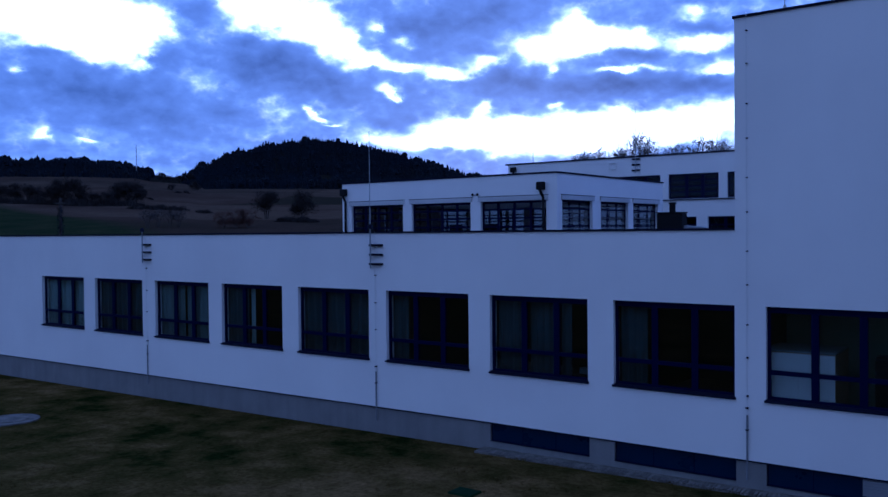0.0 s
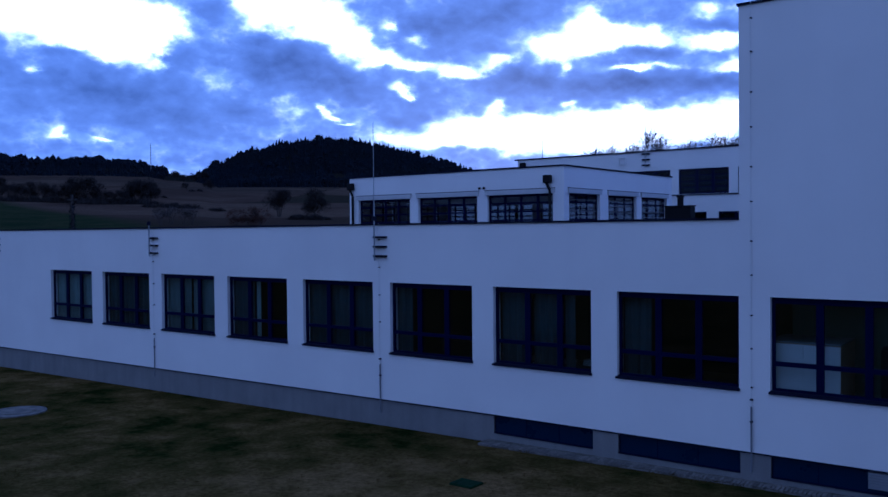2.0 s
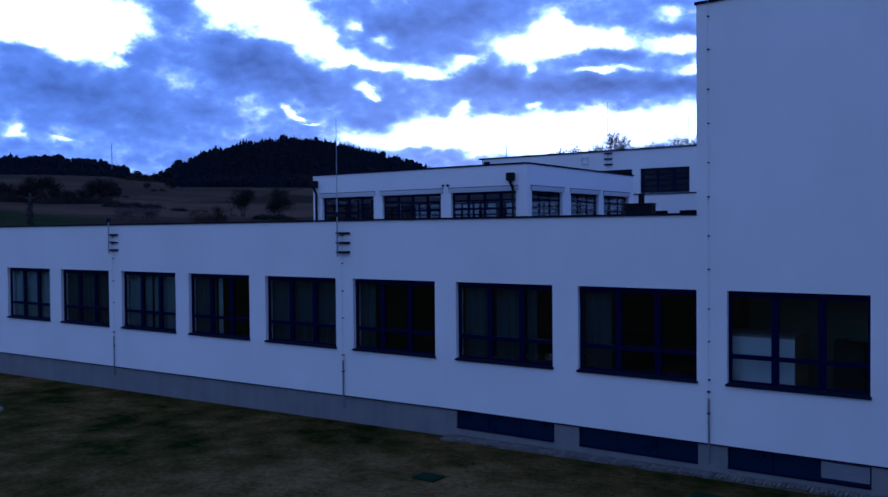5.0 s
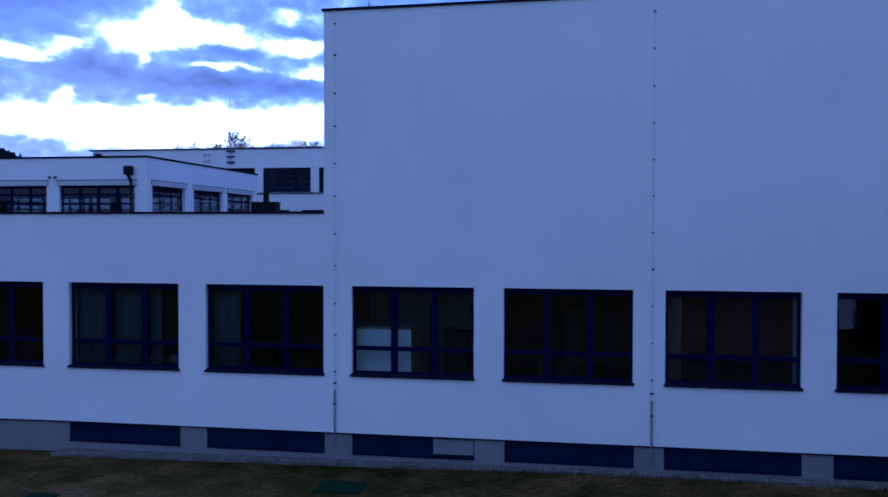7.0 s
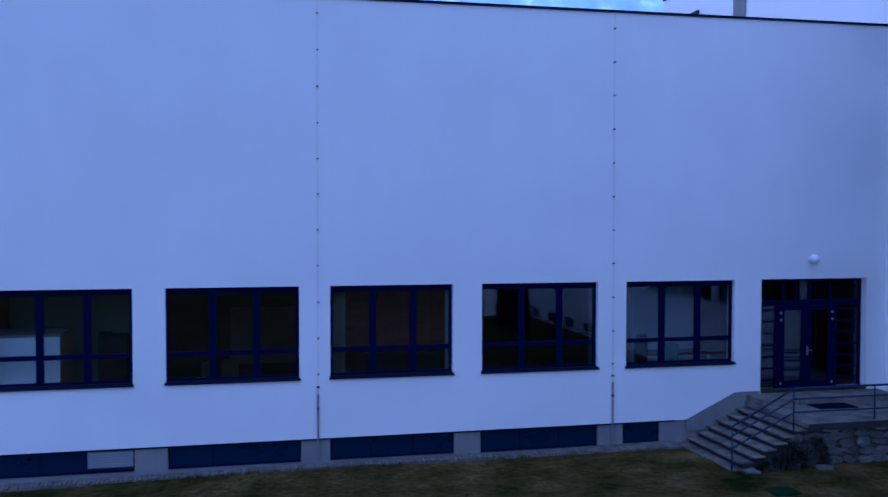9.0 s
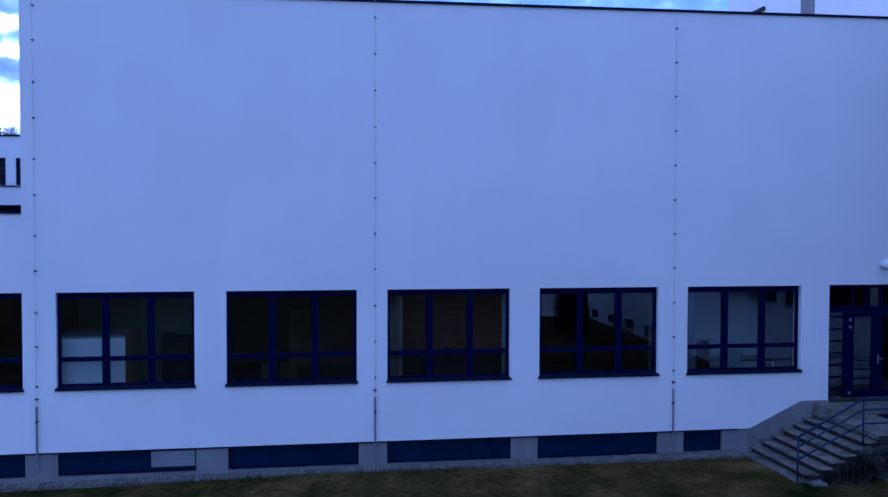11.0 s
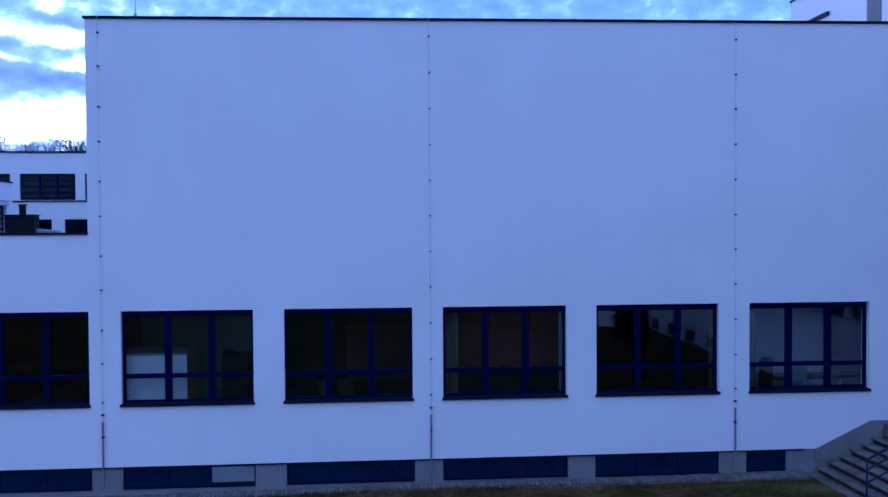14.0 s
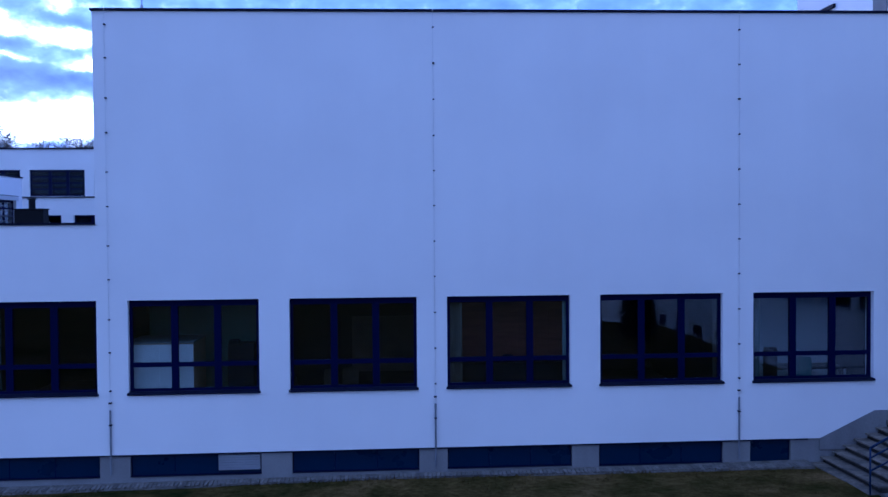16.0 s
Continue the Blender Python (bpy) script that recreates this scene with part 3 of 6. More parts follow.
# ---- ground ----
SKYLINE = [(-40, 1.5), (0, 2.6), (20, 3.2), (33.3, 3.45), (35.2, 3.6), (37.1, 4.3), (39.3, 4.85), (42.3, 5.5), (44.9, 5.85), (47.4, 5.55), (50.3, 4.85),
           (52.2, 4.05), (53.4, 3.5), (54.6, 3.6), (56.1, 4.15), (58.7, 4.35), (63.4, 4.3), (80, 4.4), (110, 2.5), (150, 1.5)]


def hill(az):
    """Height angle, in degrees, of the bare skyline by bearing to the left of +y."""
    if az <= SKYLINE[0][0] or az >= SKYLINE[-1][0]:
        return 1.5
    for (a, e), (b, f) in zip(SKYLINE, SKYLINE[1:]):
        if a <= az <= b:
            t = (az - a) / (b - a)
            return e + (f - e) * t


def ground_z(x, y):
    z = -0.2 + 0.0135 * min(max(x, -60), 0)
    z += (0.004 * min(max(-13.0 - y, 0), 20) - 0.16 * min(max(-34.0 - y, 0), 16)) * (1 if y < 0 else 0)
    z -= 0.21 * smoothstep(8, 15, x) * smoothstep(-7, -16, y)
    r = math.hypot(x, y + 21.4)
    if r > 62:
        az = math.degrees(math.atan2(-x, y + 21.4))
        top = hill(az)
        slope = min(top, 3.0 + 0.3 * smoothstep(52.3, 53.2, az) + 0.25 * smoothstep(54.5, 56.0, az))
        rise = math.radians(slope) * r * smoothstep(62, 980, r) ** 0.5 + 6.5 * smoothstep(70, 250, r)
        rise += math.tan(math.radians(max(top - slope, 0))) * r * smoothstep(1000, 1320, r)
        rise *= 1 - 0.5 * smoothstep(1500, 2600, r)
        rise += 3.0 * noise.noise(Vector((x * 0.006, y * 0.006, 0))) * smoothstep(100, 500, r)
        z += rise
    return z


def build_ground():
    bm = bmesh.new()
    rs = [0.0] + [1.6 * (1.045 ** i) for i in range(190)]
    rs = [r for r in rs if r < 4200] + [4300]
    n = 360
    rings = []
    for r in rs[1:]:
        ring = []
        for i in range(n):
            a = 2 * math.pi * i / n
            x, y = -r * math.sin(a), -21.4 + r * math.cos(a)
            z = ground_z(x, y)
            if r < 60:
                z += 0.04 * noise.noise(Vector((x * 0.9, y * 0.9, 3))) * smoothstep(-0.6, -3.0, y) - 0.03 * smoothstep(-1.2, -0.4, y)
            ring.append(bm.verts.new((x, y, z)))
        rings.append(ring)
    c = bm.verts.new((0, -21.4, ground_z(0, -21.4)))
    for i in range(n):
        bm.faces.new((c, rings[0][i], rings[0][(i + 1) % n]))
    for a, b in zip(rings, rings[1:]):
        for i in range(n):
            j = (i + 1) % n
            bm.faces.new((a[i], b[i], b[j], a[j]))
    bmesh.ops.recalc_face_normals(bm, faces=bm.faces)
    ob = part("ground", bm, LAWN, smooth=True)
    return tagged(ob, "patchy dry winter lawn running out into brown fields", "ground", kind="structure")


build_ground()

# ---- main facade ----
ZW0, ZW1 = 1.93, 4.235       # window openings
ZP = 0.42                    # foot of the white plaster
LOW, TALL = 6.10, 11.348      # rooflines
XL, XT, XR = -45.2, -7.08, 17.5
WINDOWS = [(-39.56, -36.02), (-35.16, -31.65), (-30.79, -27.36), (-26.58, -23.25), (-22.43, -19.12), (-18.37, -15.11), (-14.34, -11.12), (-10.35, -7.09), (-6.34, -3.16), (-2.41, 0.76), (1.52, 4.66), (5.43, 8.63), (9.44, 12.66)]
BASEMENT = [(-14.37, -11.10), (-10.35, -7.07), (-6.34, -3.14), (-2.38, 0.80), (1.51, 4.70), (5.40, 8.65), (9.37, 10.45)]
DOOR = (13.48, 16.85, 1.12, 4.245)
holes = [(a, b, ZW0, ZW1) for a, b in WINDOWS]


def foot_drop(x):
    return 0.0075 * max(-14.4 - x, 0.0)


def sill_z(x):
    """Foot of a basement window."""
    return -0.135 - 0.09 * smoothstep(3.0, 9.4, x)


low_front = wall("wall_low_wing", "y", 0.0, 0.38, XL, XT, ZP, LOW, [h for h in holes if h[1] < XT], PLASTER, "smooth white rendered wall of the low school wing")
tall_front = wall("wall_tall_block", "y", 0.0, 0.38, XT, XR, ZP, TALL, [h for h in holes if h[0] > XT] + [DOOR], PLASTER, "smooth white rendered wall of the tall school block")
plinth = wall("plinth_wall", "y", 0.03, 0.35, XL, XR, -1.6, ZP - 0.002, [(a, b, sill_z(a), ZP - 0.012) for a, b in BASEMENT], PLINTH, "grey rendered plinth below the white wall", "plinth")


def raking_plinth():
    bm = bmesh.new()
    pts = [(11.22, ZP - 0.3), (11.22, ZP), (12.70, 1.12), (13.45, 1.12), (13.45, ZP - 0.3)]
    f = [bm.verts.new((x, -0.012, z)) for x, z in pts]
    b = [bm.verts.new((x, 0.02, z)) for x, z in pts]
    bm.faces.new(f)
    bm.faces.new(b[::-1])
    for i in range(5):
        j = (i + 1) % 5
        bm.faces.new((f[i], b[i], b[j], f[j]))
    bmesh.ops.recalc_face_normals(bm, faces=bm.faces)
    tagged(part("plinth_ramp", bm, PLINTH), "grey plinth band rising beside the entrance steps", "plinth", kind="structure")


raking_plinth()
boxpart("coping_low", (XL - 0.05, XT, -0.045, 0.42, LOW, LOW + 0.055), COPING)
tall_coping = boxpart("coping_tall", (XT - 0.04, XR, -0.045, 0.42, TALL, TALL + 0.06), COPING)
for o in (tall_front, tall_coping):      # the parapet climbs a little towards the tall wing
    for v in o.data.vertices:
        if v.co.z > TALL - 0.1:
            v.co.z += 0.006 * (v.co.x - 1.0)
for o in (bpy.data.objects["coping_low"], bpy.data.objects["coping_tall"]):
    tagged(o, "thin dark sheet metal coping along the parapet", "coping", kind="structure")
for o in (low_front, plinth):           # the foot of the plaster falls with the ground
    for v in o.data.vertices:
        if abs(v.co.z - ZP) < 0.006:
            v.co.z -= foot_drop(v.co.x)
bm = bmesh.new()
for x0, x1 in ((XL, -14.4), (-14.4, 10.9)):
    box(bm, x0, x1, -0.012, 0.02, ZP - 0.03, ZP + 0.004)
for v in bm.verts:
    v.co.z -= foot_drop(v.co.x)
tagged(part("plaster_edge", bm, COPING), "dark drip edge under the white plaster", "trim", kind="structure")
# the rest of the shells
wall("wall_low_end", "x", XL, 0.38, 0.38, 26, -1.6, LOW - 0.25, [], PLASTER, "white rendered end wall of the low wing")
wall("wall_tall_side", "x", XT, 0.38, 0.385, 14, LOW - 0.4, TALL, [], PLASTER, "white rendered side wall of the tall block")
wall("wall_tall_back", "y", 14.0, -0.38, XT, XR, LOW - 0.4, TALL, [], PLASTER, "white rendered back wall of the tall block")
boxpart("roof_low", (XL + 0.38, XT, 0.385, 26, 5.55, 5.75), ROOFFELT)
boxpart("roof_tall", (XT + 0.38, XR, 0.385, 13.62, 10.9, 11.1), ROOFFELT)
for o in (bpy.data.objects["roof_low"], bpy.data.objects["roof_tall"]):
    tagged(o, "flat dark felt roof behind the parapet", "roof", kind="structure")

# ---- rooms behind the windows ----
boxpart("floor_inside", (XL + 0.38, XR, 0.385, 7.0, 0.95, 1.10), DIMFLOOR)
boxpart("ceiling_inside", (XL + 0.38, XR, 0.385, 7.0, 4.55, 4.7), DIMROOM)
boxpart("wall_inside_back", (XL + 0.38, XR, 7.0, 7.2, 0.95, 4.7), DIMROOM)
tagged(bpy.data.objects["floor_inside"], "brown linoleum floor, coloured near black for the unlit classrooms", "floor", kind="structure")
tagged(bpy.data.objects["ceiling_inside"], "ceiling coloured near black for the unlit classrooms", "ceiling", kind="structure")
tagged(bpy.data.objects["wall_inside_back"], "back wall coloured near black for the unlit classrooms", "wall", kind="structure")
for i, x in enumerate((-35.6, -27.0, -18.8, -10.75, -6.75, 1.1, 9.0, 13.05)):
    o = boxpart("partition_wall", (x - 0.06, x + 0.06, 0.385, 6.995, 1.105, 4.545), DIMROOM)
    tagged(o, "partition between two classrooms, coloured near black for the unlit rooms", "wall", kind="structure")


# Near-black lining added to hide the lit white wing wall behind the door.
o = boxpart("hall_end_lining", (XR - 0.14, XR - 0.02, 0.385, 6.995, 1.105, 4.545), DIMROOM)
tagged(o, "near-black lining added over the white end wall of the entrance hall", "wall", kind="structure")


def window(number, x0, x1, z0, z1, cols=(0.345, 0.675), low=0.30, face=0.0, sill=True):
    """A three-light window with a bottom row of small lights, set into the wall."""
    th = thing("window_%d" % number, "dark anthracite framed three-light window with low bottom panes", "window", "facade windows", "structure", (x0, face, z0))
    w, h = x1 - x0, z1 - z0
    y0, y1 = 0.13, 0.21
    mull, side, top, bot = 0.17, 0.075, 0.16, 0.10
    zt = low * h
    xs = [c * w for c in cols]
    bm = bmesh.new()
    box(bm, 0.002, side, y0, y1, 0.002, h - 0.002)
    box(bm, w - side, w - 0.002, y0, y1, 0.002, h - 0.002)
    box(bm, side, w - side, y0, y1, h - top, h - 0.002)
    box(bm, side, w - side, y0, y1, 0.002, bot)
    for x in xs:
        box(bm, x - mull / 2, x + mull / 2, y0 - 0.012, y1, bot, h - top)
    edges = [side] + [v for x in xs for v in (x - mull / 2, x + mull / 2)] + [w - side]
    for k in range(0, 6, 2):
        box(bm, edges[k], edges[k + 1], y0 - 0.006, y1, zt - 0.055, zt + 0.055)
    part("window_frame", bm, FRAME, th)
    for k in range(0, 6, 2):
        for a, b in ((bot, zt - 0.055), (zt + 0.055, h - top)):
            o = boxpart("pane", (edges[k] + 0.002, edges[k + 1] - 0.002, y0 + 0.03, y0 + 0.05, a + 0.002, b - 0.002), GLASS, th)
            o.visible_shadow = False
    if sill:
        bm = bmesh.new()
        box(bm, 0.003, w - 0.003, -0.004, 0.128, 0.003, 0.045)
        box(bm, -0.03, w + 0.03, -0.06, -0.004, -0.03, 0.03)
        for v in bm.verts:
            if v.co.y < -0.05 and v.co.z > 0.0:
                v.co.z -= 0.02
        part("window_sill", bm, COPING, th)
    return th


for n, (a, b) in enumerate(WINDOWS):
    window(n + 1, a, b, ZW0, ZW1)


def basement_window(number, x0, x1, louvre=False):
    z0, z1 = sill_z(x0), ZP - 0.012
    th = thing("window_%d" % number, "low dark basement window set in the plinth", "window", "basement windows", "structure", (x0, 0.03, z0))
    w, h = x1 - x0, z1 - z0
    bm = bmesh.new()
    n = max(1, round(w / 1.05))
    y0, y1 = 0.05, 0.10
    box(bm, 0.002, w - 0.002, y0, y1, 0.002, 0.03)
    box(bm, 0.002, w - 0.002, y0, y1, h - 0.03, h - 0.002)
    for i in range(n + 1):
        x = min(max(i * w / n, 0.017), w - 0.017)
        box(bm, x - 0.008, x + 0.008, y0 + 0.01, y1, 0.03, h - 0.03)
    part("window_frame", bm, FRAME, th)
    for i in range(n):
        a, b = i * w / n + (0.034 if i == 0 else 0.010), (i + 1) * w / n - (0.034 if i == n - 1 else 0.010)
        if louvre and i == n - 1:
            boxpart("pane", (a, b, y0 + 0.015, y0 + 0.03, 0.031, h - 0.031), DARKGLASS, th, "dark frosted pane")
            for k in range(6):
                z = 0.135 + k * (h - 0.165) / 6
                bm = bmesh.new()
                box(bm, a, b, 0.005, 0.07, z, z + 0.055)
                for v in bm.verts:
                    if v.co.y < 0.03:
                        v.co.z -= 0.02
                part("slat", bm, LOUVRE, th, "pale grey ventilation slat")
        else:
            boxpart("pane", (a, b, y0 + 0.015, y0 + 0.03, 0.031, h - 0.031), DARKGLASS, th, "dark frosted pane")
    boxpart("sill", (0.003, w - 0.003, -0.03, y0 - 0.002, 0.002, 0.014), COPING, th)
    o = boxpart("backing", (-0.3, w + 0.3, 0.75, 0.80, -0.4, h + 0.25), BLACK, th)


for n, (a, b) in enumerate(BASEMENT):
    basement_window(n + 14, a, b, n == 2)


# ---- lightning conductors ----
def conductor(x, ztop, first, rod=False, odd=1.0, tall=False):
    th = thing("lightning_conductor", "thin zinc lightning conductor clipped to the white wall", "lightning conductor", "lightning conductors", at=(x, 0, 0))
    bm = bmesh.new()
    tube(bm, (0, -0.045, 1.5), (0, -0.045, ztop + 0.06), 0.006, sides=6)
    part("wire", bm, WIRE, th)
    bm = bmesh.new()
    tube(bm, (0, -0.045, -0.05), (0, -0.045, 1.55), 0.024, sides=8)
    part("guard_tube", bm, DULLWIRE, th, "dull zinc guard tube")
    z = ztop - (0.385 if ztop > 8 else 0.47)
    rnd = random.Random(int(abs(x) * 10))
    while z > first - 0.2:
        bm = bmesh.new()
        box(bm, -0.016, 0.028, -0.065, 0.005, z - 0.016, z + 0.016, 0.004)
        part("clip", bm, COPING, th)
        z -= 0.893 * odd + rnd.uniform(-0.02, 0.02)
        odd = 2.0 - odd if odd != 1.0 else 1.0
    for z in (1.18, 1.72):
        boxpart("clip", (-0.032, 0.032, -0.075, 0.002, z - 0.018, z + 0.018), COPING, th)
    if rod:
        bm = bmesh.new()
        if tall:
            tube(bm, (-0.10, -0.14, 4.95), (-0.10, -0.14, 6.9), 0.028, 0.022, 8)
            tube(bm, (-0.10, -0.14, 6.9), (-0.10, -0.14, 9.45), 0.014, 0.008, 8)
        else:
            tube(bm, (-0.10, -0.14, 4.95), (-0.10, -0.14, 6.38), 0.028, 0.026, 8)
        part("rod", bm, STEEL, th)
        bm = bmesh.new()
        tube(bm, (-0.10, -0.14, 6.24), (-0.10, -0.14, 6.40), 0.10, 0.06, 10)
        part("collar", bm, COPING, th)
        for z in (5.09, 5.40, 5.71):
            bm = bmesh.new()
            box(bm, -0.20, 0.33, -0.12, 0.002, z - 0.035, z + 0.035, 0.008)
            part("bracket", bm, COPING, th, "dark steel wall bracket")


conductor(-44.75, LOW, 2.3, True)
conductor(-31.30, LOW, 2.3, True)
conductor(-18.80, LOW, 2.3, True, tall=True)
conductor(-6.78, TALL, 2.09, False, 0.92)
conductor(1.21, TALL, 2.09, False)
conductor(9.05, TALL, 2.15, False)


def roof_rod(x, y, z, length, r=0.012):
    bm = bmesh.new()
    tube(bm, (0, 0, 0), (0, 0, length), r, r * 0.6, 6)
    tube(bm, (0, 0, 0), (0, 0, 0.1), 0.05, 0.03, 8)
    o = part("air_terminal", bm, STEEL)
    o.location = (x, y, z)
    tagged(o, "thin upright steel air terminal on the roof edge", "lightning rod", "roof rods")


roof_rod(-5.95, 0.25, TALL + 0.06, 1.6)
roof_rod(4.95, 0.25, TALL + 0.06, 0.16, 0.018)

# ---- entrance ----
def entrance():
    x0, x1, z0, z1 = DOOR
    w, h = x1 - x0, z1 - z0
    th = thing("door_1", "dark anthracite glazed double door with side lights and transom lights", "door", kind="structure", at=(x0, 0, z0))
    y0, y1 = 0.22, 0.30
    zt = 2.42
    ya, yb = y0, y1
    bm = bmesh.new()
    box(bm, 0.002, 0.07, ya, yb, 0.002, h - 0.002)
    box(bm, w - 0.07, w - 0.002, ya, yb, 0.002, h - 0.002)
    box(bm, 0.07, w - 0.07, ya, yb, h - 0.09, h - 0.002)
    box(bm, 0.07, w - 0.07, ya, yb, zt - 0.07, zt + 0.09)
    for x in (0.655, 2.505):
        box(bm, x - 0.06, x + 0.06, ya - 0.01, yb, 0.002, zt - 0.07)
    for x in (0.85, 1.25, 1.70, 2.35):
        box(bm, x - 0.04, x + 0.04, ya, yb, zt + 0.09, h - 0.09)
    part("door_frame", bm, FRAME, th)
    for a, b in ((0.07, 0.81), (0.89, 1.21), (1.29, 1.66), (1.74, 2.31), (2.39, w - 0.07)):
        o = boxpart("pane", (a + 0.003, b - 0.003, ya + 0.03, ya + 0.05, zt + 0.093, h - 0.093), GLASS, th)
        o.visible_shadow = False
    for a, b in ((0.07, 0.595), (2.565, w - 0.07)):
        bm = bmesh.new()
        for k in range(7):
            z = 0.25 + k * 0.33
            box(bm, a + 0.003, b - 0.003, ya - 0.005, ya + 0.02, z - 0.022, z + 0.022)
        part("side_bars", bm, FRAME, th)
        o = boxpart("pane", (a + 0.003, b - 0.003, ya + 0.03, ya + 0.05, 0.01, zt - 0.073), GLASS, th)
        o.visible_shadow = False
    for a, b, hinge in ((0.725, 1.575, 0), (1.585, 2.435, 1)):
        leaf = boxpart("door_leaf", (a, a + 0.15, ya - 0.02, yb - 0.02, 0.012, zt - 0.075), FRAME, th)
        bm = bmesh.new()
        box(bm, b - 0.15, b, ya - 0.02, yb - 0.02, 0.012, zt - 0.075)
        box(bm, a + 0.15, b - 0.15, ya - 0.02, yb - 0.02, 0.012, 0.20)
        box(bm, a + 0.15, b - 0.15, ya - 0.02, yb - 0.02, zt - 0.2, zt - 0.075)
        if not hinge:
            for z in (0.52, 0.78, 1.02):
                box(bm, a + 0.15, b - 0.15, ya - 0.015, ya + 0.02, z - 0.02, z + 0.02)
        part("leaf_frame", bm, FRAME, leaf)
        o = boxpart("pane", (a + 0.152, b - 0.152, ya + 0.01, ya + 0.03, 0.202, zt - 0.202), GLASS, leaf)
        o.visible_shadow = False
        hx = a + 0.03 if hinge == 0 else b - 0.03
        for z in (0.14, 1.95, 2.15):
            bm = bmesh.new()
            tube(bm, (hx, ya - 0.04, z - 0.04), (hx, ya - 0.04, z + 0.04), 0.014, sides=8)
            box(bm, hx - 0.03, hx + 0.03, ya - 0.03, ya - 0.02, z - 0.025, z + 0.025)
            part("hinge", bm, LOUVRE, leaf, "pale steel hinge")
    bm = bmesh.new()
    box(bm, 1.585, 1.62, ya - 0.04, ya - 0.02, 0.93, 1.18, 0.004)
    tube(bm, (1.60, ya - 0.09, 1.07), (1.72, ya - 0.09, 1.07), 0.012)
    tube(bm, (1.60, ya - 0.09, 1.07), (1.60, ya - 0.03, 1.07), 0.010)
    part("door_handle", bm, LOUVRE, th, "pale steel lever handle")


entrance()


def globe_lamp():
    th = thing("wall_lamp", "round white opal globe lamp on the wall above the door", "wall lamp", at=(15.02, 0, 4.80))
    bm = bmesh.new()
    bmesh.ops.create_uvsphere(bm, u_segments=24, v_segments=14, radius=0.135)
    for v in bm.verts:
        v.co.y -= 0.17
    part("globe", bm, GLOBE, th, smooth=True)
    bm = bmesh.new()
    tube(bm, (0, 0.0, 0), (0, -0.06, 0), 0.07, 0.06, 16)
    part("base", bm, WHITEWARE, th)


globe_lamp()
o = boxpart("door_threshold", (DOOR[0] + 0.003, DOOR[1] - 0.003, -0.03, 0.218, 1.052, 1.135), DARKRISER)
tagged(o, "dark worn threshold plate under the entrance door", "threshold", kind="structure")

# ---- steps, landing, rail ----
YF = -2.8
ZL = 0.86
N = 7
RISE, TREAD, XS = 0.146, 0.296, 10.93
rnd = random.Random(29)
for i in range(N):
    x = XS + i * TREAD
    z = -0.185 + i * RISE
    bm = bmesh.new()
    cut = rnd.uniform(-0.6, -0.2)               # each step is of two slabs, worn and slightly out of line
    for y0, y1 in ((YF + rnd.uniform(0.0, 0.12), YF / 2 + cut - 0.006), (YF / 2 + cut + 0.006, -0.014)):
        part_ = bmesh.new()
        box(part_, x + rnd.uniform(-0.015, 0.02), x + TREAD + 0.08, y0, y1, z - 0.05, z + rnd.uniform(-0.012, 0.006), 0.014)
        for v in part_.verts:
            v.co.x += 0.018 * noise.noise(Vector((v.co.y * 2.2, i * 3.1, 0))) if v.co.x < x + 0.1 else 0
            v.co.z += 0.010 * noise.noise(Vector((v.co.y * 1.4, i * 2.3, 5)))
        me = bpy.data.meshes.new("slab")
        part_.to_mesh(me)
        part_.free()
        bm.from_mesh(me)
    o = part("step_slab", bm, TREADS)
    tagged(o, "worn concrete step slab overhanging a shadow-dark riser", "step", "entrance steps", "structure")
    # the riser's near-black colour carries the shadow of the slab above
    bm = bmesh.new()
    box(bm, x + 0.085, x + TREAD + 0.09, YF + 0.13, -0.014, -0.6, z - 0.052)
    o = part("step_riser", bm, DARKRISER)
    tagged(o, "grimy riser darkened for the shadow under a step slab", "step", "entrance steps", "structure")
x_land = XS + N * TREAD
o = boxpart("landing", (x_land, XR - 0.003, YF, -0.014, ZL - 0.12, ZL), CONCRETE, bevel=0.012)
tagged(o, "stained concrete landing before the entrance door", "landing", kind="structure")
# Dark strip put in for the shadow and dark stones under the lip.
o = boxpart("landing_edge", (x_land + 0.01, XR - 0.003, YF - 0.006, YF - 0.001, ZL - 0.19, ZL - 0.018), DARKRISER)
tagged(o, "dark band added for the shadow and dark stones under the landing lip", "trim", kind="structure")
o = boxpart("threshold_slab", (13.05, 17.2, -0.75, -0.016, ZL + 0.002, 1.05), CONCRETE, bevel=0.012)
tagged(o, "shallow concrete slab at the foot of the door", "step", kind="structure")
o = boxpart("landing_core", (x_land + 0.02, XR - 0.003, YF + 0.12, -0.02, -0.8, ZL - 0.122), MORTAR)
tagged(o, "dark backing of the rubble retaining wall", "wall", kind="structure")


def foot_grate():
    th = thing("foot_grate", "dark steel foot scraper grate let into the landing", "grate", at=(14.35, -1.45, ZL + 0.004))
    bm = bmesh.new()
    box(bm, 0, 1.15, 0, 0.03, 0, 0.02)
    box(bm, 0, 1.15, 0.57, 0.60, 0, 0.02)
    box(bm, 0, 0.03, 0.03, 0.57, 0, 0.02)
    box(bm, 1.12, 1.15, 0.03, 0.57, 0, 0.02)
    part("frame", bm, COPING, th)
    for i in range(18):
        boxpart("bar", (0.05 + i * 0.06, 0.075 + i * 0.06, 0.03, 0.57, 0, 0.016), COPING, th)
    boxpart("pit", (0.03, 1.12, 0.03, 0.57, -0.002, 0.003), DARKRISER, th)


foot_grate()


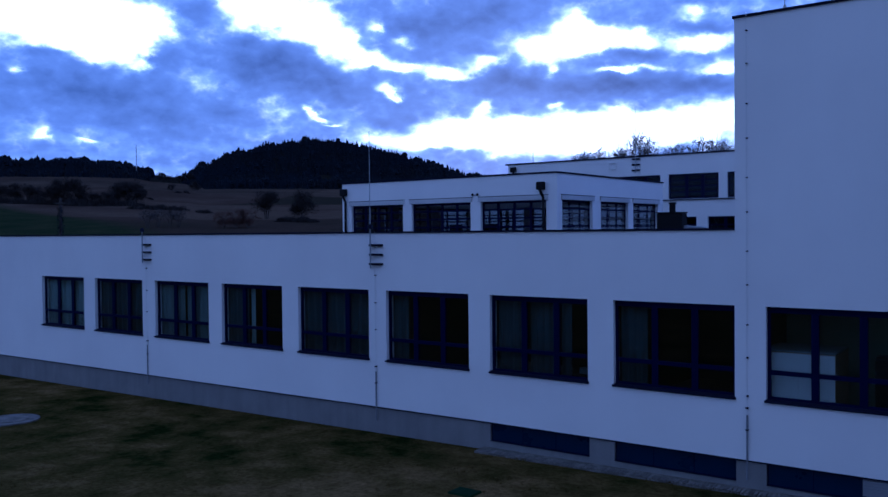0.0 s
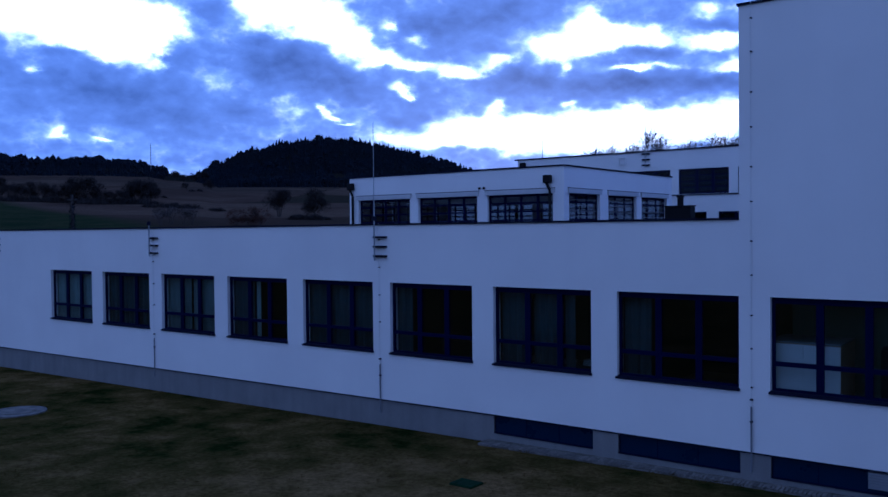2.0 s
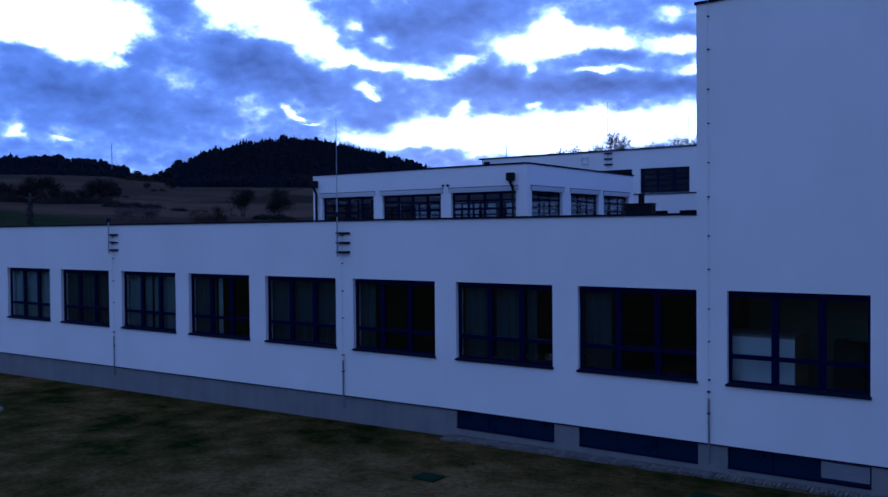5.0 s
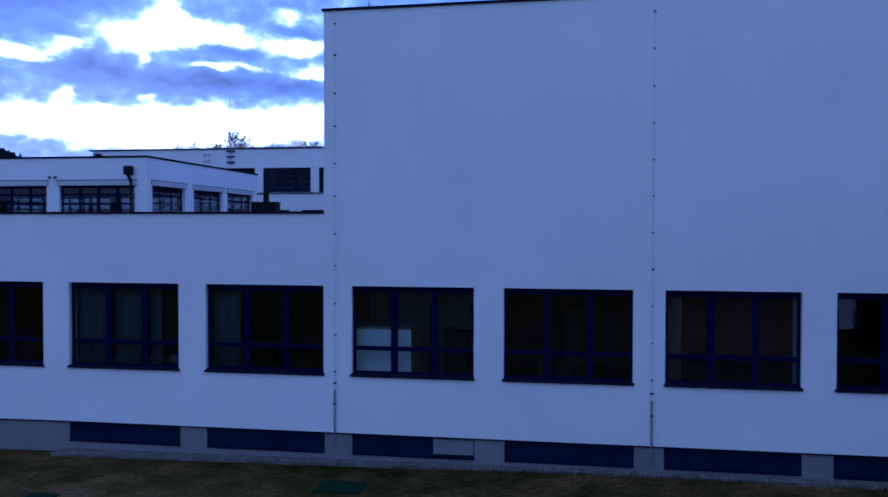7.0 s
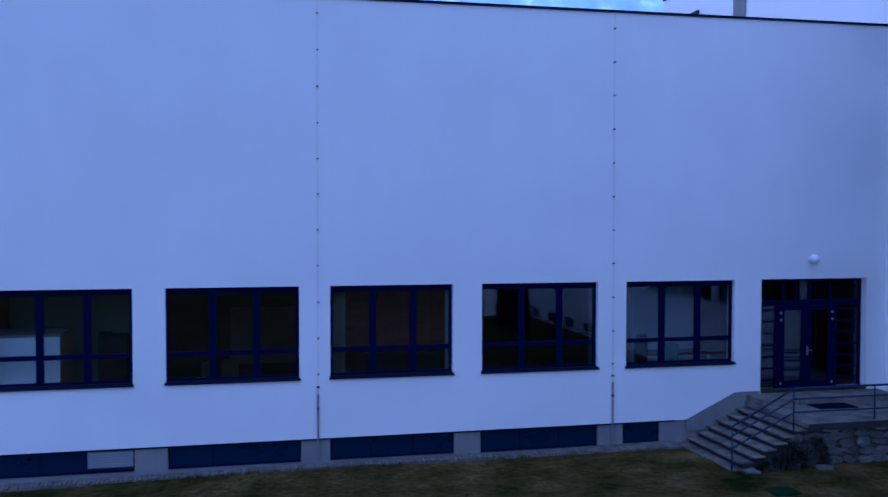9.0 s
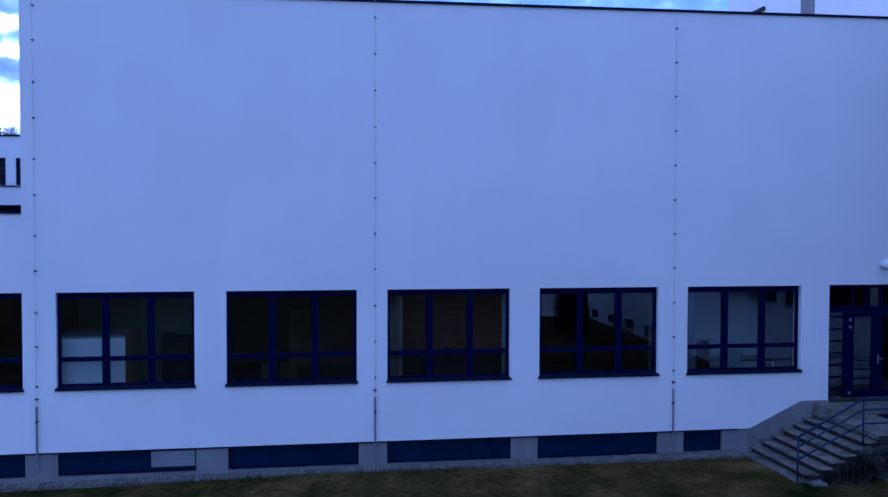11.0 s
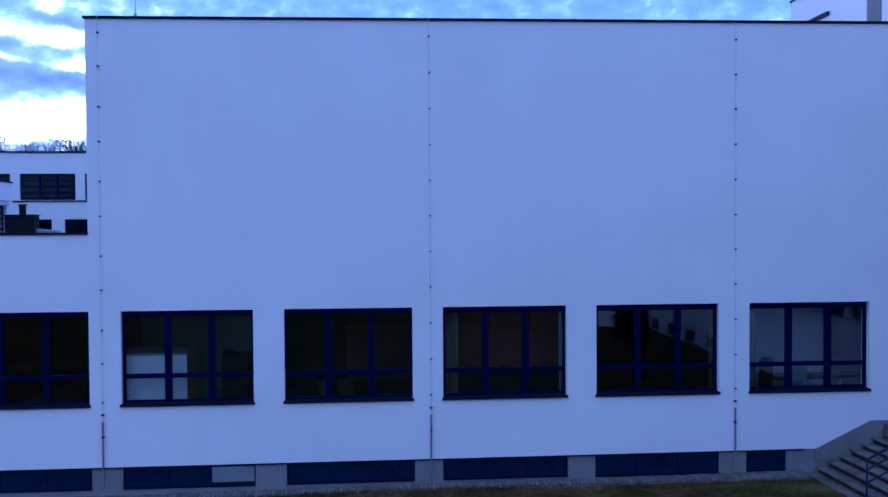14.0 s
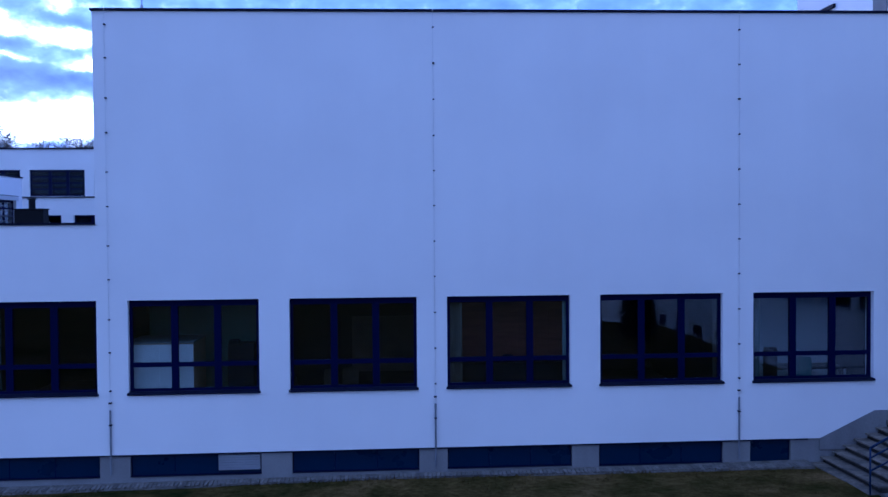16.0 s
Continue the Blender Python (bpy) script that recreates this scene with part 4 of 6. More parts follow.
def railing():
    th = thing("handrail", "blue painted tubular steel railing along steps and landing", "railing", at=(0, YF + 0.06, 0))
    xb, xa = 10.98, 12.65
    rails = ((1.73, 0.87, 0.029), (1.47, 0.64, 0.022), (1.14, 0.34, 0.022))
    for zt, zb, r in rails:
        bm = bmesh.new()
        tube(bm, (xa, 0, zt), (XR - 0.01, 0, zt), r)
        tube(bm, (xb, 0, zb), (xa, 0, zt), r)
        bmesh.ops.create_uvsphere(bm, u_segments=8, v_segments=6, radius=r * 1.02, matrix=Matrix.Translation((xa, 0, zt)))
        part("rail", bm, BLUEPAINT, th, smooth=True)
    for x, z0, z1 in ((xb, -0.25, 0.86), (xa, 0.62, 1.72), (14.94, 0.84, 1.72), (17.2, 0.84, 1.72)):
        bm = bmesh.new()
        tube(bm, (x, 0, z0), (x, 0, z1), 0.022)
        part("post", bm, BLUEPAINT, th, smooth=True)


railing()

# ---- right wing ----
WX = XR
ZWING = 15.7
wing_holes = []
for z0, z1 in ((0.90, 5.2), (6.15, 9.1), (10.3, 13.4)):
    wing_holes.append((-3.2, -0.35, z0, z1))
wing_holes.append((-6.75, -3.52, 2.98, 5.2))
for a, b in ((-9.0, -7.15), (-11.9, -9.4), (-15.1, -12.3)):
    wing_holes.append((a, b, 2.78, 5.2))
for k in range(5):
    wing_holes.append((-35.55 + 3.06 * k, -33.85 + 3.06 * k, -0.2, 0.4))
wall("wall_right_wing", "x", WX, 0.38, -52, 14.0, -1.6, ZWING, wing_holes, PLASTER, "white rendered wall of the taller perpendicular wing")
o = boxpart("wing_body", (WX + 0.9, WX + 12, -51.9, 14.0, -1.6, ZWING - 0.3), DIMROOM)
tagged(o, "unlit rooms of the perpendicular wing, coloured near black", "building", kind="structure")
o = boxpart("coping_wing", (WX - 0.05, WX + 0.42, -52.05, 14.05, ZWING, ZWING + 0.07), COPING)
tagged(o, "thin dark sheet metal coping on the tall wing", "coping", kind="structure")
o = boxpart("pilaster_strip", (WX - 0.03, WX - 0.001, 7.45, 8.3, 11.2, ZWING - 0.01), PLINTH)
tagged(o, "grey rendered strip on the wing wall above the roof", "trim", kind="structure")
o = boxpart("roof_ledge", (WX - 0.10, WX - 0.002, 10.9, 12.8, 14.42, 14.56), COPING)
tagged(o, "dark metal ledge on the wing wall above the roof", "ledge", kind="structure")


def wing_window(number, y0, y1, z0, z1, rows):
    th = thing("window_%d" % number, "tall dark framed window of the perpendicular wing", "window", "wing windows", "structure", (WX, y0, z0))
    w, h = y1 - y0, z1 - z0
    bm = bmesh.new()
    a, b = 0.13, 0.2
    box(bm, a, b, 0.002, 0.1, 0.002, h - 0.002)
    box(bm, a, b, w - 0.1, w - 0.002, 0.002, h - 0.002)
    box(bm, a, b, 0.1, w - 0.1, 0.002, 0.1)
    box(bm, a, b, 0.1, w - 0.1, h - 0.12, h - 0.002)
    for k in range(1, 3):
        box(bm, a, b, w * k / 3 - 0.06, w * k / 3 + 0.06, 0.1, h - 0.12)
    for k in range(1, rows):
        box(bm, a - 0.004, b - 0.004, 0.1, w - 0.1, h * k / rows - 0.05, h * k / rows + 0.05)
    part("window_frame", bm, FRAME, th)
    for k in range(3):
        o = boxpart("pane", (a + 0.03, a + 0.05, w * k / 3 + 0.06, w * (k + 1) / 3 - 0.06, 0.1, h - 0.12), GLASS if z0 > 0 else FRAME, th)
        o.visible_shadow = False
    boxpart("window_sill", (-0.07, 0.12, -0.05, w + 0.05, -0.05, -0.004), COPING, th)


for n, (y0, y1, z0, z1) in enumerate(wing_holes):
    wing_window(n + 21, y0, y1, z0, z1, 4 if y1 > -1 else 2 if z0 > 1 else 1)

# ---- lantern pavilion on the roof ----
PX0, PX1, PY0, PY1, PZ = -30.04, -17.80, 10.5, 21.98, 8.55
front = [(-29.43, -26.13), (-25.60, -22.22), (-21.66, -18.33)]
sides = [(10.93, 13.77), (14.61, 17.62), (18.20, 21.31)]
PW0, PW1 = 5.95, 7.44
T = 0.3
wall("wall_pavilion_front", "y", PY0, T, PX0, PX1, 5.75, PZ, [(a, b, PW0, PW1) for a, b in front], PLASTER, "white rendered front of the roof pavilion")
wall("wall_pavilion_back", "y", PY1, -T, PX0, PX1, 5.75, PZ, [(a, b, PW0, PW1) for a, b in front], PLASTER, "white rendered back of the roof pavilion")
wall("wall_pavilion_right", "x", PX1, -T, PY0 + T, PY1 - T, 5.75, PZ, [(a, min(b, PY1 - T - 0.02), PW0, PW1) for a, b in sides], PLASTER, "white rendered side of the roof pavilion")
wall("wall_pavilion_left", "x", PX0, T, PY0 + T, PY1 - T, 5.75, PZ, [(a, min(b, PY1 - T - 0.02), PW0, PW1) for a, b in sides], PLASTER, "white rendered side of the roof pavilion")
o = boxpart("pavilion_roof", (PX0 - 0.04, PX1 + 0.04, PY0 - 0.04, PY1 + 0.04, PZ, PZ + 0.07), COPING)
tagged(o, "thin dark roof edge of the pavilion", "roof", kind="structure")


def grid_window(number, axis, place, inward, u0, u1, z0, z1, cols, rows):
    """A window of many small panes in the pavilion; its blind box forms a lip over it."""
    th = thing("window_%d" % number, "dark framed many-paned pavilion window under a white blind box", "window", "pavilion windows", "structure", (0, 0, 0))
    a, b = sorted((place + inward * 0.14, place + inward * 0.2))

    def bar(bm, p, q, r, s):
        if axis == "y":
            box(bm, p, q, a, b, r, s)
        else:
            box(bm, a, b, p, q, r, s)
    bm = bmesh.new()
    bar(bm, u0, u0 + 0.08, z0, z1)
    bar(bm, u1 - 0.08, u1, z0, z1)
    bar(bm, u0 + 0.08, u1 - 0.08, z1 - 0.1, z1)
    bar(bm, u0 + 0.08, u1 - 0.08, z0, z0 + 0.1)
    for i in range(1, cols):
        u = u0 + (u1 - u0) * i / cols
        bar(bm, u - 0.05, u + 0.05, z0 + 0.1, z1 - 0.1)
    for k in range(1, rows):
        z = z0 + (z1 - z0) * k / rows
        for i in range(cols):
            p, q = u0 + (u1 - u0) * i / cols + 0.05, u0 + (u1 - u0) * (i + 1) / cols - 0.05
            bar(bm, max(p, u0 + 0.08), min(q, u1 - 0.08), z - 0.035, z + 0.035)
    part("window_frame", bm, FRAME, th)
    c, d = (a + b) / 2 - 0.008, (a + b) / 2 + 0.008
    for i in range(cols):
        p, q = u0 + (u1 - u0) * i / cols + 0.052, u0 + (u1 - u0) * (i + 1) / cols - 0.052
        dims = (p, q, c, d, z0 + 0.1, z1 - 0.1) if axis == "y" else (c, d, p, q, z0 + 0.1, z1 - 0.1)
        o = boxpart("pane", dims, SMOKED, th)
        o.visible_shadow = False
    if axis == "x":
        g = sorted((place + inward * 0.09, place + inward * 0.11))
        for k in range(5):
            z = z0 + 0.25 + k * (z1 - z0 - 0.3) / 5
            boxpart("slat", (g[0], g[1], u0 + 0.12, u1 - 0.12, z, z + 0.035), BLINDRAIL, th, "pale blind rail before the glass")
    e, f = sorted((place - inward * 0.07, place - inward * 0.002))
    dims = (u0 - 0.1, u1 + 0.1, e, f, z1 + 0.0, z1 + 0.2) if axis == "y" else (e, f, u0 - 0.1, u1 + 0.1, z1, z1 + 0.2)
    boxpart("blind_box", dims, BLINDBOX, th, "pale grey sheet blind box")
    dims = (u0 - 0.12, u1 + 0.12, e - 0.005, f, z1 + 0.2, z1 + 0.225) if axis == "y" else (e, f + 0.005, u0 - 0.12, u1 + 0.12, z1 + 0.2, z1 + 0.225)
    boxpart("drip_edge", dims, COPING, th)


n = 60
for a, b in front:
    grid_window(n, "y", PY0, 1, a, b, PW0, PW1, 4, 4)
    grid_window(n + 3, "y", PY1, -1, a, b, PW0, PW1, 4, 4)
    n += 1
n += 3
for a, b in sides:
    b = min(b, PY1 - T - 0.02)
    grid_window(n, "x", PX1, -1, a, b, PW0, PW1, 3, 4)
    grid_window(n + 3, "x", PX0, 1, a, b, PW0, PW1, 3, 4)
    n += 1


def downpipe(x, y, z):
    th = thing("downpipe", "black rainwater hopper and bent downpipe on the pavilion corner", "downpipe", "pavilion downpipes", at=(x, y, z))
    bm = bmesh.new()
    box(bm, -0.17, 0.17, -0.26, -0.002, -0.34, 0.0, 0.03)
    part("hopper", bm, BLACK, th)
    bm = bmesh.new()
    tube(bm, (-0.04, -0.14, -0.34), (0.10, -0.10, -0.65), 0.06)
    tube(bm, (0.10, -0.10, -0.65), (0.10, -0.10, -2.45), 0.06)
    part("pipe", bm, BLACK, th, smooth=True)


downpipe(-29.85, PY0, 8.30)
downpipe(-18.52, PY0, 8.20)
for x in (-22.05, -21.80):
    bm = bmesh.new()
    tube(bm, (0, -0.002, 0), (0, -0.06, 0), 0.035, 0.035, 10)
    tube(bm, (0, -0.06, 0.0), (0, -0.10, -0.03), 0.06, 0.05, 10)
    o = part("floodlight", bm, BLACK)
    o.location = (x, PY0, 7.78)
    tagged(o, "small dark floodlight on the pavilion pier", "floodlight", "pavilion floodlights")


def roof_vent():
    th = thing("roof_ventilator", "black boxed roof ventilator with a short capped flue", "ventilator", at=(-14.87, 14.0, 5.72))
    boxpart("housing", (0, 1.14, 0, 0.6, 0, 1.10), BLACK, th, bevel=0.03)
    boxpart("rim", (-0.03, 1.17, -0.03, 0.63, 1.102, 1.15), BLACK, th, bevel=0.01)
    bm = bmesh.new()
    tube(bm, (0.60, 0.3, 1.152), (0.60, 0.3, 1.50), 0.13, 0.13, 12)
    part("flue", bm, BLACK, th)
    bm = bmesh.new()
    tube(bm, (0.60, 0.3, 1.502), (0.60, 0.3, 1.57), 0.18, 0.16, 12)
    part("cap", bm, BLACK, th)


def roof_duct():
    th = thing("roof_duct", "low dull sheet metal duct with sloping ends on the flat roof", "duct", at=(-13.78, 14.2, 5.72))
    bm = bmesh.new()
    box(bm, 0, 1.0, 0, 0.5, 0, 0.57, 0.04)
    for v in bm.verts:
        if v.co.z > 0.3 and v.co.x > 0.5:
            v.co.x -= 0.12
            v.co.z -= 0.06
    part("body", bm, LOUVRE, th)
    boxpart("flange", (-0.03, 0.03, -0.03, 0.53, 0.0, 0.6), LOUVRE, th)


roof_duct()
roof_vent()

# ---- far block ----
FY, FZ = 32.0, 10.91
far_w = [(-21.46 + 3.80 * k, -18.20 + 3.80 * k) for k in range(-3, 5)]
far_holes = [(a, b, 8.07, 9.67) for a, b in far_w] + [(-22.6, -19.62, 4.9, 6.92), (-18.88, -15.9, 4.9, 6.92), (-15.0, -12.0, 4.9, 6.92)]
wall("wall_far_block", "y", FY, 0.35, -33.6, 10, -1.5, FZ, far_holes, PLASTER, "white rendered wall of the farther school block")
wall("wall_far_end", "x", -33.6, 0.35, FY + 0.35, FY + 14, -1.5, FZ, [], PLASTER, "white rendered end wall of the farther block")
o = boxpart("coping_far", (-33.85, 10, FY - 0.06, FY + 0.4, FZ, FZ + 0.09), COPING)
tagged(o, "thin dark coping on the farther block", "coping", kind="structure")
o = boxpart("far_rooms", (-33.4, 10, FY + 3.0, FY + 3.2, -1.5, FZ - 0.3), DIMROOM)
tagged(o, "inner wall coloured near black for the unlit far rooms", "wall", kind="structure")
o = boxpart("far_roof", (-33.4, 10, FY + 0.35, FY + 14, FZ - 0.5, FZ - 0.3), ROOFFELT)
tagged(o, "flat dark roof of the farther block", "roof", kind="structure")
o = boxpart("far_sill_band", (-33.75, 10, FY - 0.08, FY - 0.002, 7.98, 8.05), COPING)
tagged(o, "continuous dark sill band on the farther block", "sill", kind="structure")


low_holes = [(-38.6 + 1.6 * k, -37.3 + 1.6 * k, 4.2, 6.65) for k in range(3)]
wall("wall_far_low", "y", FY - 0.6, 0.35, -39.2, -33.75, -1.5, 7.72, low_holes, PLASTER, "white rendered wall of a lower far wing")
o = boxpart("far_low_rooms", (-39.0, -33.8, FY + 2.0, FY + 2.2, -1.5, 7.2), DIMROOM)
tagged(o, "inner wall coloured near black for the unlit lower far rooms", "wall", kind="structure")
o = boxpart("far_low_roof", (-39.2, -33.75, FY - 0.2, FY + 12, 7.4, 7.6), ROOFFELT)
tagged(o, "flat dark roof of the lower far wing", "roof", kind="structure")
o = boxpart("coping_far_low", (-39.25, -33.75, FY - 0.65, FY - 0.2, 7.72, 7.79), COPING)
tagged(o, "thin dark coping on the lower far wing", "coping", kind="structure")


def far_window(number, a, b, z0, z1, face=0.0):
    th = thing("window_%d" % number, "dark framed window of the farther block with half drawn blinds", "window", "far windows", "structure")
    y0, y1 = FY + face + 0.12, FY + face + 0.18
    bm = bmesh.new()
    box(bm, a + 0.002, a + 0.09, y0, y1, z0 + 0.002, z1 - 0.002)
    box(bm, b - 0.09, b - 0.002, y0, y1, z0 + 0.002, z1 - 0.002)
    box(bm, a + 0.09, b - 0.09, y0, y1, z1 - 0.1, z1 - 0.002)
    box(bm, a + 0.09, b - 0.09, y0, y1, z0 + 0.002, z0 + 0.09)
    w = b - a
    for k in (0.36, 0.68):
        box(bm, a + w * k - 0.09, a + w * k + 0.09, y0, y1, z0 + 0.09, z1 - 0.1)
    for p, q in ((0.03, 0.33), (0.39, 0.65), (0.71, 0.97)):
        for k in (0.27, 0.50, 0.74):
            z = z0 + (z1 - z0) * k
            box(bm, a + w * p, a + w * q, y0 + 0.004, y1 - 0.03, z - 0.04, z + 0.04)
    part("window_frame", bm, FRAME, th)
    for p, q in ((0.03, 0.33), (0.39, 0.65), (0.71, 0.97)):
        o = boxpart("pane", (a + w * p, a + w * q, y0 + 0.02, y0 + 0.035, z0 + 0.09, z1 - 0.1), FARGLASS, th)
        o.visible_shadow = False
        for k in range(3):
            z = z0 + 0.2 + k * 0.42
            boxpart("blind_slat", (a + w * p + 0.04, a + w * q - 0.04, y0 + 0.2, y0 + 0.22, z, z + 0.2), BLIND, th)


for n, (a, b, z0, z1) in enumerate(far_holes):
    far_window(n + 80, a, b, z0, z1)
for n, (a, b, z0, z1) in enumerate(low_holes):
    far_window(n + 100, a, b, z0, z1, -0.6)


def far_conductor(x):
    th = thing("lightning_conductor", "bracketed lightning rod on the farther white wall", "lightning conductor", "lightning conductors", at=(x, FY, 0))
    bm = bmesh.new()
    tube(bm, (0, -0.14, 9.9), (0, -0.14, 14.2), 0.03, 0.012, 6)
    part("rod", bm, STEEL, th)
    for z in (10.05, 10.42, 10.79):
        bm = bmesh.new()
        box(bm, -0.27, 0.27, -0.13, -0.002, z - 0.05, z + 0.05, 0.01)
        part("bracket", bm, COPING, th)


far_conductor(-23.66)


def pale_brackets(x):
    th = thing("wall_bracket", "pale grey wall bracket frame on the farther block", "bracket", at=(x, FY, 0))
    for z in (10.2, 10.62):
        boxpart("bar", (-0.26, 0.26, -0.10, -0.002, z - 0.03, z + 0.03), WIRE, th)
    for u in (-0.22, 0.22):
        boxpart("upright", (u - 0.025, u + 0.025, -0.06, -0.002, 10.232, 10.588), WIRE, th)


pale_brackets(-25.35)
bm = bmesh.new()
box(bm, -0.2, 0.2, -0.3, -0.002, -0.35, 0.0, 0.03)
tube(bm, (0, -0.14, -0.35), (0, -0.12, -3.5), 0.07, 0.07, 8)
o = part("rain_hopper", bm, BLACK)
o.location = (-33.1, FY, 10.72)
tagged(o, "black rainwater hopper near the roof edge of the farther block", "rain hopper")
roof_rod(-31.7, FY + 0.3, FZ + 0.09, 1.3, 0.03)
roof_rod(-20.3, FY + 6.0, FZ - 0.3, 3.2, 0.03)

# ---- lawn fittings ----
def manhole(x, y, r):
    z = ground_z(x, y)
    th = thing("manhole", "round pale concrete manhole ring with a lid in the lawn", "manhole", at=(x, y, z))
    bm = bmesh.new()
    tube(bm, (0, 0, -0.2), (0, 0, 0.05), r, r * 0.97, 40)
    part("ring", bm, GRAVEL, th)
    bm = bmesh.new()
    tube(bm, (0, 0, 0.05), (0, 0, 0.068), r * 0.6, r * 0.59, 32)
    part("lid", bm, CONCRETE, th)


manhole(-31.65, -5.6, 1.02)


def green_lid(x, y, w):
    z = ground_z(x, y)
    th = thing("green_lid", "flat rectangular dark green plastic shaft lid in the grass", "shaft lid", "green shaft lids", at=(x, y, z))
    bm = bmesh.new()
    box(bm, -0.56 * w, 0.56 * w, -0.45 * w, 0.45 * w, -0.1, 0.05, 0.03)
    part("cover", bm, GREENLID, th)
    for k in (-0.3, 0.0, 0.3):
        boxpart("rib", (k * w - 0.012, k * w + 0.012, -0.38 * w, 0.38 * w, 0.05, 0.054), GREENLID, th)


for p in ((-12.5, -4.0, 0.62), (-5.94, -2.35, 1.0), (11.2, -4.5, 0.55)):
    green_lid(*p)
o = boxpart("edging_strip", (-14.6, 10.85, -0.50, 0.028, -1.2, -0.19), GRAVEL)
for v in o.data.vertices:
    if v.co.z > -0.5:
        v.co.z = ground_z(v.co.x, 0) + 0.065 - 0.03 * (v.co.y < -0.2)
tagged(o, "narrow worn concrete edging between lawn and plinth", "edging", kind="structure")


def sett_mesh(seed):
    rnd = random.Random(seed)
    bm = bmesh.new()
    box(bm, -0.044, 0.044, -0.14, 0.14, -0.06, 0.0, 0.01)
    for v in bm.verts:
        v.co += Vector((rnd.uniform(-0.006, 0.006), rnd.uniform(-0.012, 0.012), rnd.uniform(-0.004, 0.004)))
    return mesh_of(bm, "sett", SETT)


SETT = material("worn_edging_sett", (0.165, 0.148, 0.125), 0.95, vary=0.2, scale=4.0, grain=22, bump=0.6, tint=(0.10, 0.09, 0.075), by_piece=0.22)
sett_shapes = [sett_mesh(k) for k in range(6)]
rnd = random.Random(17)
edging = bpy.data.objects["edging_strip"]
for k in range(240):
    x = -14.2 + k * 0.103
    o = new("sett", rnd.choice(sett_shapes))
    o.parent = edging
    o.location = (x, -0.34 + rnd.uniform(-0.012, 0.012), ground_z(x, 0) + 0.053 + rnd.uniform(-0.006, 0.006))
    o.rotation_euler = (rnd.uniform(-0.03, 0.03) + 0.06, rnd.uniform(-0.04, 0.04), rnd.uniform(-0.06, 0.06))


# ---- retaining wall of rubble stones ----
def stone_mesh(seed, w, h, d):
    rnd = random.Random(seed)
    bm = bmesh.new()
    n = 8
    ring = []
    for i in range(n):
        a = 2 * math.pi * (i + 0.5) / n
        cx, cz = math.cos(a), math.sin(a)
        k = 1.0 / max(abs(cx), abs(cz)) ** 0.92
        ring.append((cx * k * w / 2 * rnd.uniform(0.9, 1.0), cz * k * h / 2 * rnd.uniform(0.9, 1.0)))
    back = [bm.verts.new((x, 0.0, z)) for x, z in ring]
    mid = [bm.verts.new((x, -d * rnd.uniform(0.5, 0.75), z)) for x, z in ring]
    face = [bm.verts.new((x * 0.86, -d * rnd.uniform(0.9, 1.08), z * 0.84)) for x, z in ring]
    for a, b in ((back, mid), (mid, face)):
        for i in range(n):
            j = (i + 1) % n
            bm.faces.new((a[i], a[j], b[j], b[i]))
    bm.faces.new(face)
    bmesh.ops.recalc_face_normals(bm, faces=bm.faces)
    for v in bm.verts:
        v.co += Vector((rnd.uniform(-0.025, 0.025), rnd.uniform(-0.012, 0.004), rnd.uniform(-0.02, 0.02)))
    return mesh_of(bm, "stone", STONE)


def retaining_wall():
    th = thing("retaining_wall", "low wall of rough grey rubble stones under the landing", "stone wall", kind="structure", at=(0, YF + 0.115, 0))
    rnd = random.Random(5)
    shapes = [stone_mesh(k, rnd.uniform(0.30, 0.60), rnd.uniform(0.17, 0.27), rnd.uniform(0.06, 0.10)) for k in range(18)]
    for row in range(6):
        x = 12.75 + rnd.uniform(0, 0.2)
        while x < XR - 0.1:
            z = -0.32 + row * 0.205 + rnd.uniform(-0.03, 0.03)
            step_z = -0.185 + RISE * math.floor((x - XS) / TREAD) - 0.2
            if z < min(step_z, 0.78):
                o = new("stone", rnd.choice(shapes))
                o.parent = th
                o.location = (x, rnd.uniform(-0.025, 0.025), z)
                o.rotation_euler = (0, rnd.uniform(-0.35, 0.35), 0)
                o.scale = (rnd.uniform(0.85, 1.15), 1, rnd.uniform(0.85, 1.1))
            x += rnd.uniform(0.38, 0.52)


retaining_wall()
for x, y, w, h in ((11.35, -3.05, 0.40, 0.11), (13.3, -3.1, 0.45, 0.10)):
    o = new("kerb_stone", stone_mesh(int(x * 10), w, h, 0.3))
    o.location = (x, y + 0.2, ground_z(x, y) + 0.02)
    tagged(o, "half buried grey stone at the foot of the rubble wall", "stone", "loose stones")


# ---- things inside the rooms ----
def curtain(x0, x1, y, z0=1.25, z1=4.2, waves=9, mat=None, label="pale grey green hanging curtain behind the glass"):
    bm = bmesh.new()
    n = max(8, int(waves * 6 * (x1 - x0)))
    cols = []
    for i in range(n + 1):
        t = i / n
        x = x0 + (x1 - x0) * t
        dy = 0.035 * math.sin(t * (x1 - x0) * waves * 2) + 0.012 * math.sin(t * 37)
        cols.append([bm.verts.new((x, y + dy * (1.0 if k else 0.8), z)) for k, z in enumerate((z0, z1))])
    for a, b in zip(cols, cols[1:]):
        bm.faces.new((a[0], b[0], b[1], a[1]))
    ob = part("curtain", bm, mat or CURTAIN, smooth=True)
    so = ob.modifiers.new("cloth", "SOLIDIFY")
    so.thickness = 0.006
    return tagged(ob, label, "curtain", "classroom curtains")


def in_window(k, p, q):
    a, b = WINDOWS[k - 1]
    return a + (b - a) * p, a + (b - a) * q


